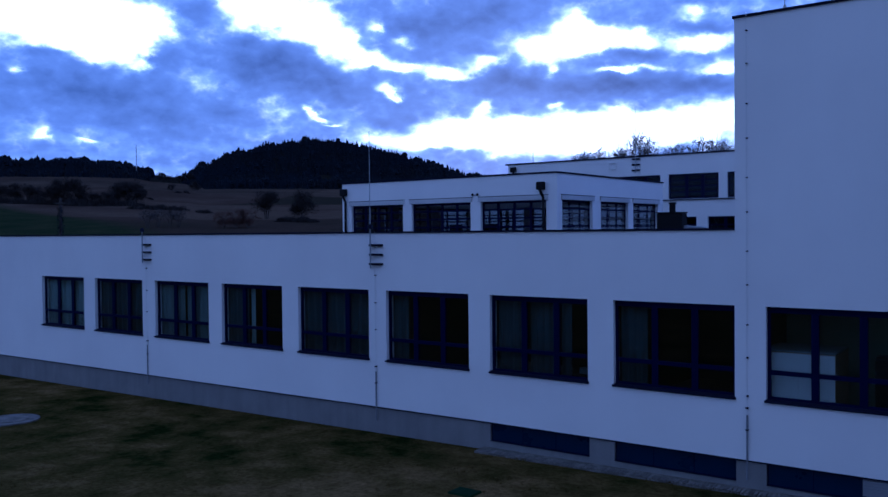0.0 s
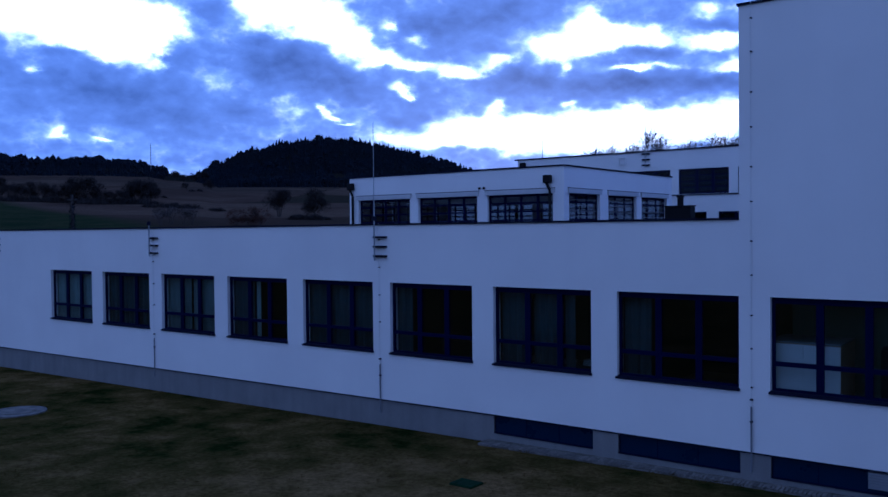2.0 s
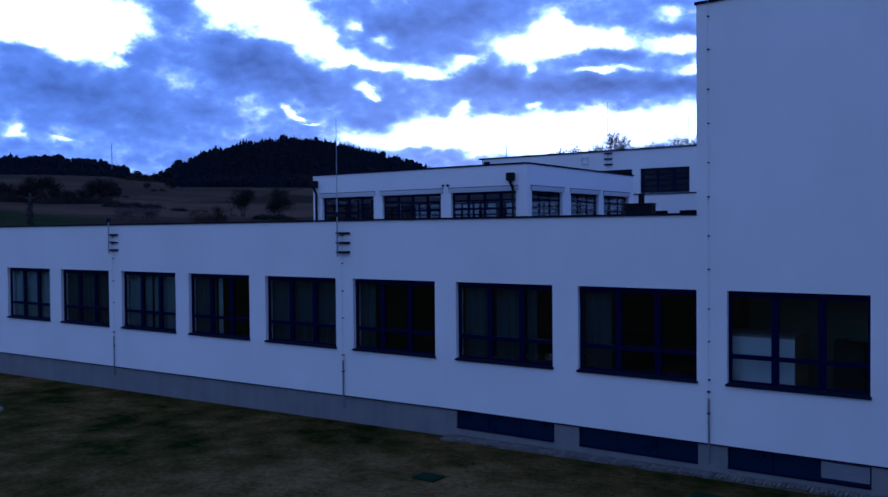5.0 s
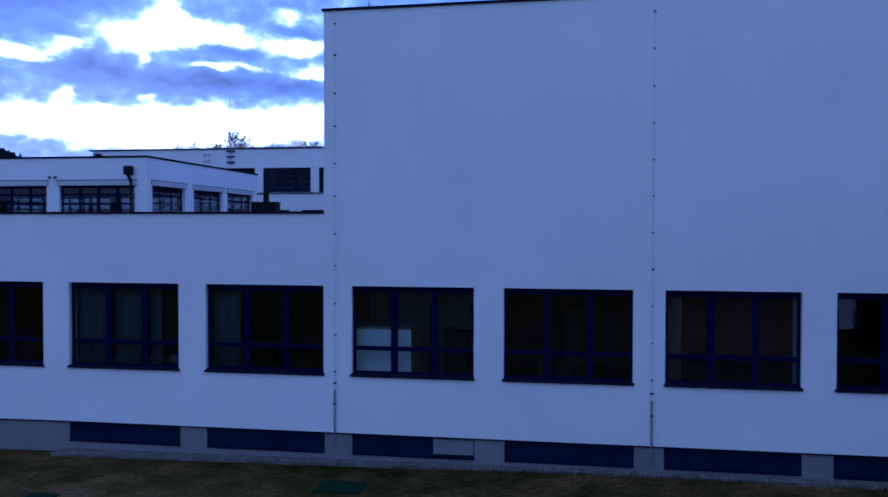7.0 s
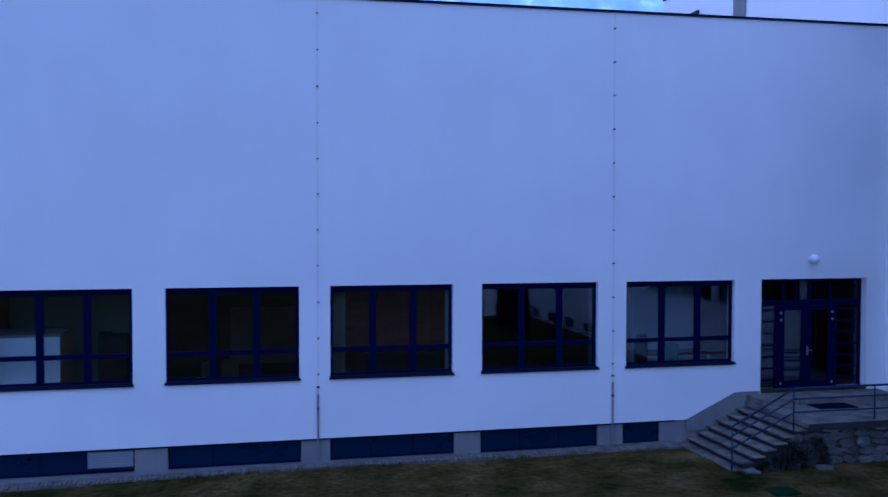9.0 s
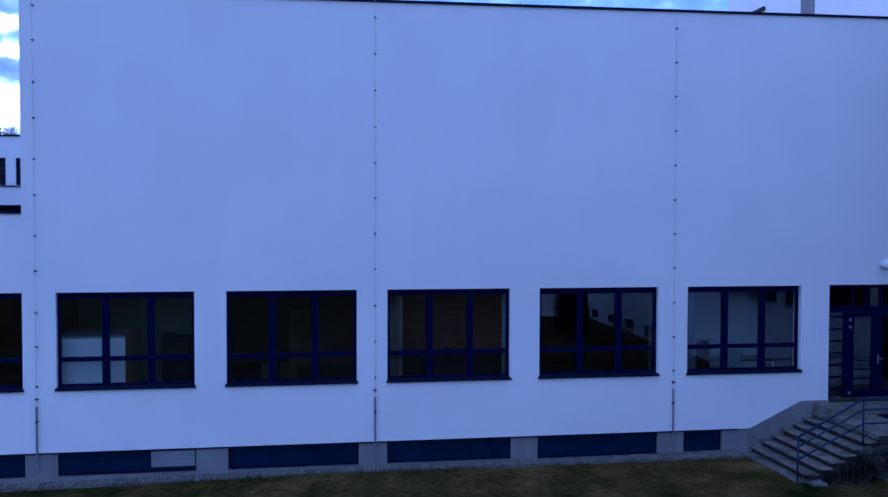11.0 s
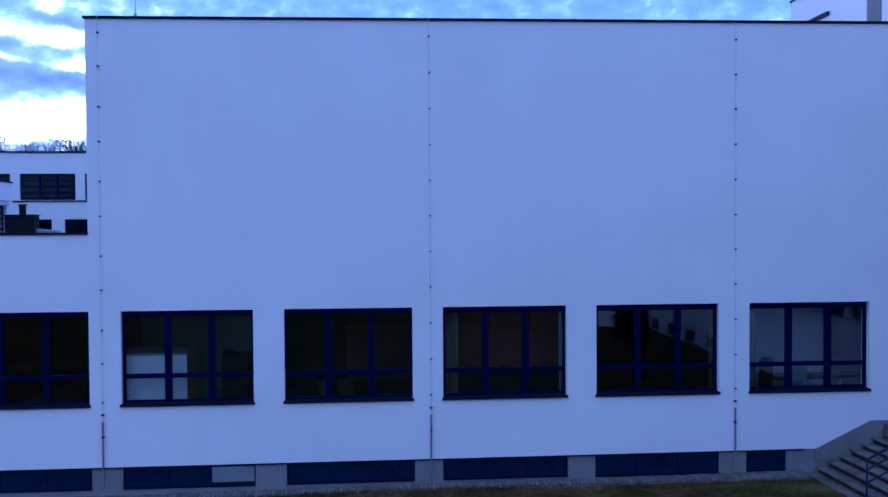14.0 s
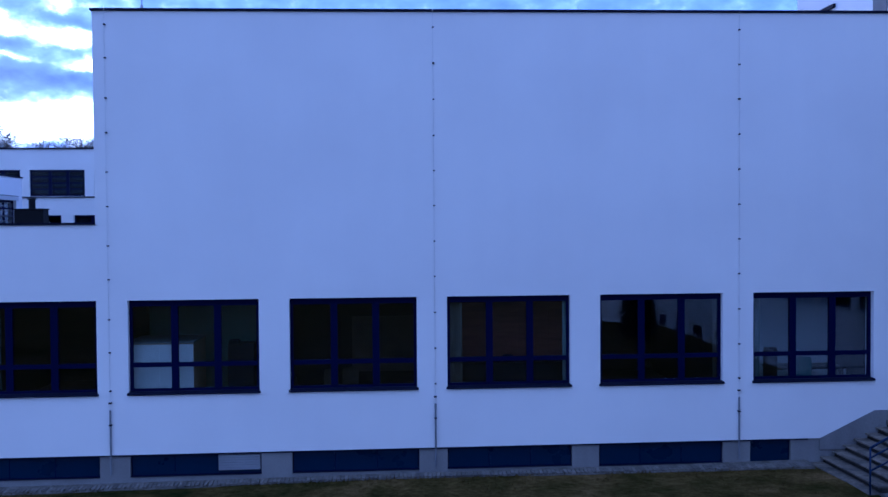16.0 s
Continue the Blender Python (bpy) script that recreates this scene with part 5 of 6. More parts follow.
PALECURTAIN = material("pale_curtain_cloth", (0.27, 0.32, 0.28), 0.95, vary=0.08, scale=2, grain=80, bump=0.1, stretch=(6, 1, 0.6))
BEIGECURTAIN = material("beige_curtain_cloth", (0.105, 0.088, 0.062), 0.95, vary=0.08, scale=2, grain=80, bump=0.1, stretch=(6, 1, 0.6))
# Darkened copy of the curtain cloth; the rooms' gloom is in its colour.
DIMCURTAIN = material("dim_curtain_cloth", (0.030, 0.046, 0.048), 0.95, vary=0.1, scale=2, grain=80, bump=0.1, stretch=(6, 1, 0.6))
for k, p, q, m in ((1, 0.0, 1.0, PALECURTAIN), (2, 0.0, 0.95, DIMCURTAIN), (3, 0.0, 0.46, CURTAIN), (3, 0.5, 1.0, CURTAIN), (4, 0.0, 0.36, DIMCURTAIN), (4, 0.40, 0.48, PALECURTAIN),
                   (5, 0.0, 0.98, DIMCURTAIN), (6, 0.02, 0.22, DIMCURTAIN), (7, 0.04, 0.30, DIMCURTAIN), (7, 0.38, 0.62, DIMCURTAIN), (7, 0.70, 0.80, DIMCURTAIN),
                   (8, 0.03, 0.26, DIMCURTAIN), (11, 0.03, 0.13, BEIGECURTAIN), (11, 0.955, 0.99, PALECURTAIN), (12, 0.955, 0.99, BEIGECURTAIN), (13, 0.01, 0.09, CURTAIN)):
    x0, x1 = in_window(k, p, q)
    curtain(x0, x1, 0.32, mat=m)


DIMWHITE = material("dimmed_white_laminate", (0.74, 0.71, 0.63), 0.5, vary=0.03, scale=1, grain=40, bump=0.02)
DULLGREY = material("dull_grey_surface", (0.20, 0.21, 0.20), 0.8, vary=0.08, scale=2, grain=30, bump=0.03)


def cabinet():
    th = thing("cabinet", "white laminate cupboard with beech sides standing near the window", "cabinet", at=(-6.55, 0.50, 1.10))
    boxpart("body", (0, 1.67, 0.022, 1.5, 0, 2.0), WOOD, th, "beech veneer carcass")
    for a, b in ((0.0, 0.834), (0.836, 1.67)):
        for z0, z1 in ((0.05, 1.36), (1.362, 1.97)):
            boxpart("door", (a + 0.001, b - 0.001, 0.0, 0.02, z0, z1), DIMWHITE, th, "plain white door", 0.002)
    # the top is greyer than the doors
    boxpart("top", (-0.01, 1.68, -0.005, 1.51, 2.002, 2.03), DULLGREY, th, "plain grey top panel")


cabinet()
GREENWALL = material("pale_green_wall_paint", (0.20, 0.26, 0.19), 0.9, vary=0.05, scale=0.8, grain=30, bump=0.03)
o = boxpart("wall_classroom_back", (-6.68, -2.77, 3.2, 3.3, 1.102, 4.548), GREENWALL)
tagged(o, "dim pale green back wall of a small room", "wall", kind="structure")


def dark_cupboard():
    th = thing("cupboard", "tall black cupboard standing behind the window", "cupboard", at=(-4.02, 0.5, 1.10))
    boxpart("body", (0, 0.66, 0, 0.5, 0, 1.97), BLACK, th, bevel=0.01)
    boxpart("plinth", (0.02, 0.64, -0.02, -0.001, 0, 0.08), BLACK, th)
    boxpart("top", (0.02, 0.26, 0.05, 0.4, 1.972, 2.04), BLACK, th)


dark_cupboard()


def notice_board():
    th = thing("notice_board", "brown cork notice board on the classroom back wall", "notice board", at=(-1.0, 3.9, 1.75))
    boxpart("panel", (0, 2.2, 0.0, 0.03, 0, 1.6), CORK, th)
    boxpart("frame", (-0.02, 2.22, 0.031, 0.05, -0.02, 1.62), CORK, th)


CORK = material("brown_cork", (0.10, 0.07, 0.05), 0.9, vary=0.15, scale=2, grain=40, bump=0.1)
o = boxpart("wall_reading_room", (-2.65, 1.03, 3.951, 4.05, 1.102, 4.548), DIMROOM)
tagged(o, "dim back wall of the reading room", "wall", kind="structure")
notice_board()


def low_shelf(x0, x1):
    th = thing("low_shelf", "long dark low shelf with things lying on top under the window", "shelf", at=(x0, 0.8, 1.10))
    w = x1 - x0
    boxpart("body", (0, w, 0, 0.45, 0, 1.28), BLACK, th, bevel=0.01)
    boxpart("top", (-0.02, w + 0.02, -0.02, 0.47, 1.282, 1.31), BLACK, th)
    rnd = random.Random(3)
    for k in range(7):
        x = w * (k + 0.5) / 7 + rnd.uniform(-0.1, 0.1)
        bm = bmesh.new()
        box(bm, -0.14, 0.14, -0.1, 0.1, 0, rnd.uniform(0.06, 0.2), 0.03)
        o = part("bundle", bm, BLACK, th)
        o.location = (x, 0.22, 1.311)


low_shelf(1.75, 4.85)


def chair(x, y, mat, label, h=0.95, w=0.5, turn=0.0):
    th = thing("chair", label, "chair", "classroom chairs", at=(x, y, 1.10))
    th.rotation_euler = (0, 0, turn)
    bm = bmesh.new()
    box(bm, -w / 2, w / 2, -w / 2, w / 2, 0.44, 0.49, 0.015)
    part("seat", bm, mat, th)
    bm = bmesh.new()
    n = 10
    rows = []
    for z in (0.55, 0.75, h - 0.08, h):
        rows.append([])
        for i in range(n + 1):
            u = i / n * 2 - 1
            k = 1.0 if z < h - 0.05 else 0.82
            rows[-1].append(bm.verts.new((u * w / 2 * k, w / 2 - 0.08 * (1 - u * u) + 0.1, z)))
    for a, b in zip(rows, rows[1:]):
        for i in range(n):
            bm.faces.new((a[i], a[i + 1], b[i + 1], b[i]))
    bmesh.ops.solidify(bm, geom=bm.faces[:], thickness=0.03)
    part("backrest", bm, mat, th, smooth=True)
    for sx in (-1, 1):
        for sy in (-1, 1):
            bm = bmesh.new()
            tube(bm, (sx * w * 0.42, sy * w * 0.42, 0), (sx * w * 0.40, sy * w * 0.40, 0.44), 0.014)
            part("leg", bm, STEEL, th)
        bm = bmesh.new()
        tube(bm, (sx * w * 0.35, w * 0.44, 0.44), (sx * w * 0.35, w / 2 + 0.06, 0.7), 0.012)
        part("upright", bm, STEEL, th)


chair(-1.42, 0.85, BROWN, "brown upholstered chair with a rounded back by the window", 1.26, 0.36, 3.1)
chair(-0.95, 0.95, BROWN, "brown upholstered chair with a rounded back by the window", 1.28, 0.42, 3.2)
chair(10.10, 0.72, BLACK, "black office chair with a tall back by the window", 1.66, 0.38, 3.1)
chair(11.03, 0.78, TEAL, "teal plastic chair by the office window", 1.38, 0.46, 3.0)


DARKTOP = material("dark_table_top", (0.02, 0.018, 0.016), 0.6, vary=0.1, scale=2, grain=30, bump=0.03)


def table(x0, x1, y0, y1, h, label):
    th = thing("table", label, "table", at=(x0, y0, 1.10))
    w, d = x1 - x0, y1 - y0
    boxpart("tabletop", (0, w, 0, d, h - 0.03, h), DARKTOP, th, bevel=0.005)
    for x in (0.04, w - 0.04):
        for y in (0.04, d - 0.04):
            bm = bmesh.new()
            tube(bm, (x, y, 0), (x, y, h - 0.03), 0.02)
            part("leg", bm, STEEL, th)


table(10.5, 12.5, 1.0, 1.9, 0.98, "dark office table behind the window")
table(-13.9, -11.3, 0.75, 1.5, 0.90, "dark classroom table behind the window")


def heap(x, y, z, w, mat, label):
    """A low pile of papers and boxes."""
    th = thing("paper_pile", label, "paper pile", at=(x, y, z))
    rnd = random.Random(int(abs(x) * 100))
    h = 0
    for k in range(5):
        t = rnd.uniform(0.015, 0.04)
        o = boxpart("sheet_stack", (-w / 2, w / 2, -0.12, 0.12, 0, t), mat, th)
        o.location, o.rotation_euler = (rnd.uniform(-0.03, 0.03), 0, h), (0, 0, rnd.uniform(-0.3, 0.3))
        h += t + 0.001


heap(-11.62, 0.95, 2.001, 0.34, DULLGREY, "untidy pile of pale papers on the table")
heap(-12.25, 0.95, 2.001, 0.22, DULLGREY, "small pile of pale papers on the table")


OFFICEWALL = material("office_wall_paint", (0.48, 0.49, 0.47), 0.9, vary=0.04, scale=0.8, grain=30, bump=0.03)
o = boxpart("wall_office_back", (9.07, 13.0, 2.6, 2.7, 1.102, 4.548), OFFICEWALL)
tagged(o, "pale back wall of the small office", "wall", kind="structure")


# ---- woods and hedges ----
def spruces(name, label, spots_, mat, rounded=0.12):
    """Many far trees in one mesh: ragged tapered conifers of three skirts, and between them lumpy round crowns."""
    rnd = random.Random(11)
    verts, faces = [], []
    for x, y, h in spots_:
        z = ground_z(x, y) - 0.5
        lean = rnd.uniform(-0.03, 0.03) * h
        n = 5
        if rnd.random() < rounded:
            r = h * rnd.uniform(0.24, 0.36)
            base = len(verts)
            for k, q in ((0.30, 0.8), (0.58, 1.05), (0.84, 0.7)):
                off = rnd.uniform(0, 6.28)
                for i in range(n):
                    t = off + 6.2832 * i / n
                    w = r * q * rnd.uniform(0.7, 1.2)
                    verts.append((x + w * math.cos(t), y + w * math.sin(t), z + h * (k + rnd.uniform(-0.06, 0.06))))
            verts.append((x + lean, y, z + h * rnd.uniform(0.9, 1.0)))
            for k in (0, n):
                for i in range(n):
                    j = (i + 1) % n
                    faces.append((base + k + i, base + k + j, base + k + n + j, base + k + n + i))
            for i in range(n):
                faces.append((base + 2 * n + i, base + 2 * n + (i + 1) % n, base + 3 * n))
            continue
        r = h * rnd.uniform(0.18, 0.32)
        for a, b, k in ((0.05, 0.55, 1.0), (0.32, 0.8, 0.72), (0.6, 1.0, 0.42)):
            base = len(verts)
            off = rnd.uniform(0, 6.28)
            for i in range(n):
                t = off + 6.2832 * i / n
                q = r * k * rnd.uniform(0.7, 1.15)
                verts.append((x + q * math.cos(t), y + q * math.sin(t), z + a * h))
            verts.append((x + lean * b, y, z + b * h))
            for i in range(n):
                faces.append((base + i, base + (i + 1) % n, base + n))
    me = bpy.data.meshes.new(name)
    me.from_pydata(verts, [], faces)
    me.materials.append(mat)
    return tagged(new(name, me), label, "forest", kind="stuff")


def at_bearing(az, r):
    a = math.radians(az)
    return -r * math.sin(a), -21.4 + r * math.cos(a)


def stand_height(az, lo, hi):
    """Tree height that swells and sinks along the skyline."""
    k = 0.5 + 0.9 * noise.noise(Vector((az * 1.7, 0.3, 0))) + 0.5 * noise.noise(Vector((az * 6.0, 4.0, 0)))
    return lo + (hi - lo) * min(max(k, 0.0), 1.0)


rnd = random.Random(3)
points = []
while len(points) < 7500:
    az, r = rnd.uniform(33.5, 53.2), rnd.uniform(985, 1345)
    if noise.noise(Vector((az * 0.35, r * 0.012, 0))) > 0.42 and r < 1100:
        continue
    points.append((*at_bearing(az, r), rnd.uniform(0.75, 1.15) * stand_height(az, 6, 12)))
while len(points) < 9700:
    az, r = rnd.uniform(33.5, 51.9), rnd.uniform(790, 985)
    points.append((*at_bearing(az, r), rnd.uniform(0.75, 1.15) * stand_height(az, 6, 11)))
for k in range(240):
    az = rnd.uniform(34, 53)
    points.append((*at_bearing(az, rnd.uniform(1300, 1335)), rnd.uniform(0.8, 1.2) * stand_height(az, 8, 15)))
for k in range(50):
    az = rnd.uniform(34.0, 43)
    points.append((*at_bearing(az, rnd.uniform(1300, 1330)), rnd.uniform(10, 17)))
spruces("hill_forest", "dark mixed spruce and pine forest covering the round hill", points, NEEDLES)
points = []
while len(points) < 4200:
    az, r = rnd.uniform(54.9, 80), rnd.uniform(1165, 1345)
    points.append((*at_bearing(az, r), rnd.uniform(0.8, 1.2) * stand_height(az, 6, 12)))
while len(points) < 6200:
    az, r = rnd.uniform(55.2, 80), rnd.uniform(1000, 1165)
    points.append((*at_bearing(az, r), rnd.uniform(0.7, 1.1) * stand_height(az, 5, 9)))
for k in range(500):
    points.append((*at_bearing(rnd.uniform(26, 35), rnd.uniform(1250, 1330)), rnd.uniform(5, 9)))
spruces("ridge_forest", "dark spruce forest along the low ridge", points, NEEDLES, 0.15)


def radio_mast(az, r, top):
    """A slim lattice mast whose tip stands at the given height angle."""
    x, y = at_bearing(az, r)
    z = ground_z(x, y)
    h = 6.3 + r * math.tan(radians(top)) - z
    th = thing("radio_mast", "slim grey lattice radio mast on the wooded ridge", "mast", at=(x, y, z))
    for k in range(3):
        a = 2.094 * k
        bm = bmesh.new()
        tube(bm, (0.55 * math.cos(a), 0.55 * math.sin(a), -0.5), (0.3 * math.cos(a), 0.3 * math.sin(a), h - 2.0), 0.2, 0.15, 5)
        part("leg", bm, DULLWIRE, th)
    bm = bmesh.new()
    n = int(h / 1.6)
    for i in range(n):
        for k in range(3):
            a, b = 2.094 * k + (i % 2) * 2.094, 2.094 * (k + 1) + (i % 2) * 2.094
            q = 0.55 - 0.25 * i / n
            tube(bm, (q * math.cos(a), q * math.sin(a), 1.55 * i), (q * math.cos(b), q * math.sin(b), 1.55 * (i + 1)), 0.06, None, 4, False)
    part("lattice", bm, DULLWIRE, th)
    bm = bmesh.new()
    tube(bm, (0, 0, h - 3.0), (0, 0, h), 0.16, 0.12, 6)
    part("antenna", bm, DULLWIRE, th)


radio_mast(55.95, 1150, 5.63)


def airy_tree_mesh(seed, wide):
    """A 14 m leafless tree: long trunk, forking limbs, and rounded sprays of fine twigs with sky between them."""
    rnd = random.Random(seed)
    wood, fine_ = bmesh.new(), bmesh.new()
    tube(wood, (0, 0, -0.3), (0.1, 0, 7.6), 0.26, 0.17, 6, False)
    for k in range(9):
        a, q = 6.283 * k / 9 + rnd.uniform(-0.3, 0.3), rnd.uniform(0.15, 1.0)
        p = Vector((0.1, 0, rnd.uniform(6.6, 7.8)))
        for step in range(5):
            t = (step + 1) / 5
            e = Vector((wide * q * math.cos(a) * t ** 0.8, wide * q * math.sin(a) * t ** 0.8, 7.6 + (13.2 - 2.6 * q * q - 7.6) * t))
            e += Vector((rnd.uniform(-.2, .2), rnd.uniform(-.2, .2), rnd.uniform(-.1, .1)))
            tube(wood, p, e, 0.10 - 0.017 * step, 0.083 - 0.017 * step, 4, False)
            for m in range(3 + 2 * step):
                d = (Vector((e.x, e.y, 0)) * 0.25 + Vector((rnd.gauss(0, 0.8), rnd.gauss(0, 0.8), rnd.uniform(0.1, 1.1)))).normalized()
                o1 = p + (e - p) * rnd.random()
                l1 = rnd.uniform(0.5, 1.1)
                o2 = o1 + d * l1
                tube(fine_, o1, o2, 0.024, 0.016, 3, False)
                for w in range(3):
                    d2 = (d + Vector((rnd.gauss(0, 0.6), rnd.gauss(0, 0.6), rnd.uniform(-0.3, 0.6)))).normalized()
                    tube(fine_, o1 + d * l1 * rnd.uniform(0.4, 1.0), o2 + d2 * rnd.uniform(0.3, 0.7), 0.016, 0.010, 3, False)
            p = e
    top = max(v.co.z for v in fine_.verts)
    for b in (wood, fine_):
        bmesh.ops.scale(b, vec=(1, 1, 14 / top), verts=b.verts)
    return mesh_of(wood, "trunk", BARK), mesh_of(fine_, "crown", TWIGS)


AIRY = [airy_tree_mesh(41, 2.2), airy_tree_mesh(42, 3.0), airy_tree_mesh(43, 1.6)]
# behind the farther block
for az, top, k in ((27.3, 5.35, 0), (26.8, 5.4, 2), (26.2, 5.5, 1), (25.6, 5.3, 2), (24.9, 5.8, 2), (24.4, 5.6, 0), (23.6, 6.5, 0), (22.9, 6.15, 1), (21.6, 5.4, 2), (21.1, 5.7, 1), (20.3, 5.5, 2), (19.65, 6.1, 1), (18.8, 5.9, 0), (18.3, 5.7, 1), (17.7, 5.3, 0), (16.6, 5.1, 1)):
    x, y = at_bearing(az, 150)
    z = ground_z(x, y)
    th = thing("tree", "leafless deciduous tree with a fine twig crown", "tree", "bare trees", at=(x, y, z))
    for name, me in zip(("trunk", "crown"), AIRY[k]):
        o = new(name, me)
        o.parent = th
        o.scale = (1, 1, (6.2 + 150 * math.tan(radians(top)) - z) / 14)
    th.rotation_euler = (0, 0, az * 7)


def at_height(az, el):
    """The nearest place in the fields at a bearing where the ground reaches the given height angle."""
    r = 110.0
    while r < 1250:
        x, y = at_bearing(az, r)
        if ground_z(x, y) - 6.0 >= r * math.tan(radians(el)):
            break
        r += 4.0
    return x, y, r


def hazy_tree_mesh(seed, stems, wide, low, mat, twigs=260):
    """A far leafless tree 9 m high: one or more stems under a rounded haze of twigs that lets the field through."""
    rnd = random.Random(seed)
    wood = bmesh.new()
    for k in range(stems):
        a = 6.283 * k / stems + rnd.uniform(-0.5, 0.5)
        foot = Vector((0.35 * math.cos(a) * (stems > 1), 0.35 * math.sin(a) * (stems > 1), -0.4))
        knee = foot + Vector((0.45 * math.cos(a), 0.45 * math.sin(a), 3.0))
        tube(wood, foot, knee, 0.24 / stems ** 0.4, 0.17 / stems ** 0.4, 6, False)
        for m in range(4):
            b = a + rnd.uniform(-1.3, 1.3)
            q = rnd.uniform(0.5, 1.0) * wide * 0.7
            tube(wood, knee, knee + Vector((q * math.cos(b), q * math.sin(b), rnd.uniform(2.5, 4.6))), 0.12 / stems ** 0.4, 0.03, 5, False)
    verts, faces = [], []
    for k in range(16):
        a, q = rnd.uniform(0, 6.28), wide * rnd.random() ** 0.6
        cr = rnd.uniform(1.2, 2.1)
        c = Vector((q * math.cos(a), q * math.sin(a), low + (8.2 - low - cr * 0.6) * rnd.uniform(0.05, 1.0) * (1 - 0.35 * (q / wide) ** 2)))
        for m in range(twigs):
            d = Vector((rnd.gauss(0, 1), rnd.gauss(0, 1), rnd.gauss(0, 1))).normalized()
            p = c + d * cr * rnd.random() ** 0.45
            p.z = max(p.z, 0.15)
            t = p + (d + Vector((rnd.gauss(0, 0.4), rnd.gauss(0, 0.4), 0.6))) * rnd.uniform(0.4, 0.9)
            w = Vector((rnd.uniform(-1, 1), rnd.uniform(-1, 1), rnd.uniform(-0.5, 0.5))) * 0.085
            base = len(verts)
            verts.extend((tuple(p - w), tuple(p + w), tuple(t)))
            faces.append((base, base + 1, base + 2))
    top = max(v[2] for v in verts)
    me = bpy.data.meshes.new("crown")
    me.from_pydata([(x, y, z * 9 / top) for x, y, z in verts], [], faces)
    me.materials.append(mat)
    return mesh_of(wood, "trunk", BARK), me


FIELD_TREES = [hazy_tree_mesh(31, 1, 3.4, 1.6, HAZETWIGS), hazy_tree_mesh(32, 2, 4.6, 1.0, HAZETWIGS), hazy_tree_mesh(33, 3, 3.0, 2.6, HAZETWIGS),
               hazy_tree_mesh(34, 4, 4.4, 0.6, RUSTTWIGS, 150), hazy_tree_mesh(35, 3, 3.6, 3.6, TWIGS, 60)]
# bearing, height angles of foot and top, kind
RUSTY = "low wide bush of reddish brown bare twigs"
THIN = "thin leafless tree with several bare stems"
ROUND = "hazy round leafless tree standing in the fields"
for az, foot, top, k, label in (
        (64.4, 2.05, 3.55, 0, ROUND), (63.6, 2.0, 3.2, 1, ROUND), (62.8, 1.95, 3.3, 0, ROUND), (62.0, 1.95, 3.25, 1, ROUND), (61.3, 1.9, 2.8, 1, ROUND),
        (60.5, 1.85, 3.6, 0, ROUND), (59.75, 1.85, 3.75, 1, ROUND), (59.1, 1.85, 3.0, 0, ROUND), (58.5, 1.8, 2.75, 1, ROUND), (57.7, 1.8, 2.85, 1, ROUND),
        (57.1, 1.85, 3.4, 0, ROUND), (56.5, 1.85, 3.65, 1, ROUND), (55.95, 1.9, 3.35, 0, ROUND),
        (48.0, 0.95, 3.0, 2, ROUND), (45.75, 0.80, 3.05, 0, ROUND),
        (50.7, 0.35, 1.6, 3, RUSTY), (50.0, 0.33, 1.75, 3, RUSTY), (49.2, 0.32, 1.75, 3, RUSTY),
        (55.4, 0.42, 1.75, 4, THIN), (54.75, 0.40, 1.85, 4, THIN), (54.0, 0.40, 1.80, 4, THIN), (53.5, 0.40, 1.7, 4, THIN),
        (53.85, 2.75, 3.25, 1, ROUND), (52.5, 2.7, 3.5, 0, ROUND), (52.75, 3.2, 3.95, 2, ROUND), (53.3, 3.2, 3.85, 1, ROUND), (54.0, 3.2, 3.8, 1, ROUND), (54.5, 3.25, 4.0, 2, ROUND)):
    x, y, r = at_height(az, foot)
    z = ground_z(x, y)
    th = thing("tree", label, "tree", "field trees", at=(x, y, z))
    size = (r * math.tan(radians(top)) + 6.0 - z) / 9.0
    for name, me in zip(("trunk", "crown"), FIELD_TREES[k]):
        o = new(name, me)
        o.parent = th
        o.scale = (size, size, size)
    th.rotation_euler = (0, 0, az * 5)


def hedge(name, rows, label):
    """Hedgerows of ragged leafless scrub along the field edges, from one bearing and height angle to another."""
    rnd = random.Random(21)
    verts, faces = [], []
    for az0, az1, el0, el1, h in rows:
        clumps = [(rnd.random(), rnd.uniform(0.35, 1.0)) for q in range(max(int(abs(az1 - az0) * 9), 3))]
        for t, size in clumps:
            x, y, r = at_height(az0 + (az1 - az0) * t, el0 + (el1 - el0) * t)
            z = ground_z(x, y)
            hh = h * size
            for m in range(150):
                base = len(verts)
                u, v = rnd.gauss(0, 0.55), rnd.gauss(0, 0.55)
                px, py = x + u * hh * 1.4, y + v * hh * 0.8
                top = hh * max(0.15, 1.0 - 0.45 * (u * u + v * v)) * rnd.uniform(0.45, 1.0)
                g = ground_z(px, py)
                zz = g + rnd.uniform(0, 0.5) * top
                w = rnd.uniform(0.05, 0.14) * (1 + hh * 0.1)
                b = rnd.uniform(0, 3.1)
                dx, dy = w * math.cos(b), w * math.sin(b)
                verts.extend(((px - dx, py - dy, zz), (px + dx, py + dy, zz), (px + rnd.uniform(-.6, .6), py + rnd.uniform(-.6, .6), g + top)))
                faces.append((base, base + 1, base + 2))
    me = bpy.data.meshes.new(name)
    me.from_pydata(verts, [], faces)
    me.materials.append(HAZETWIGS)
    tagged(new(name, me), label, "hedge", kind="stuff")


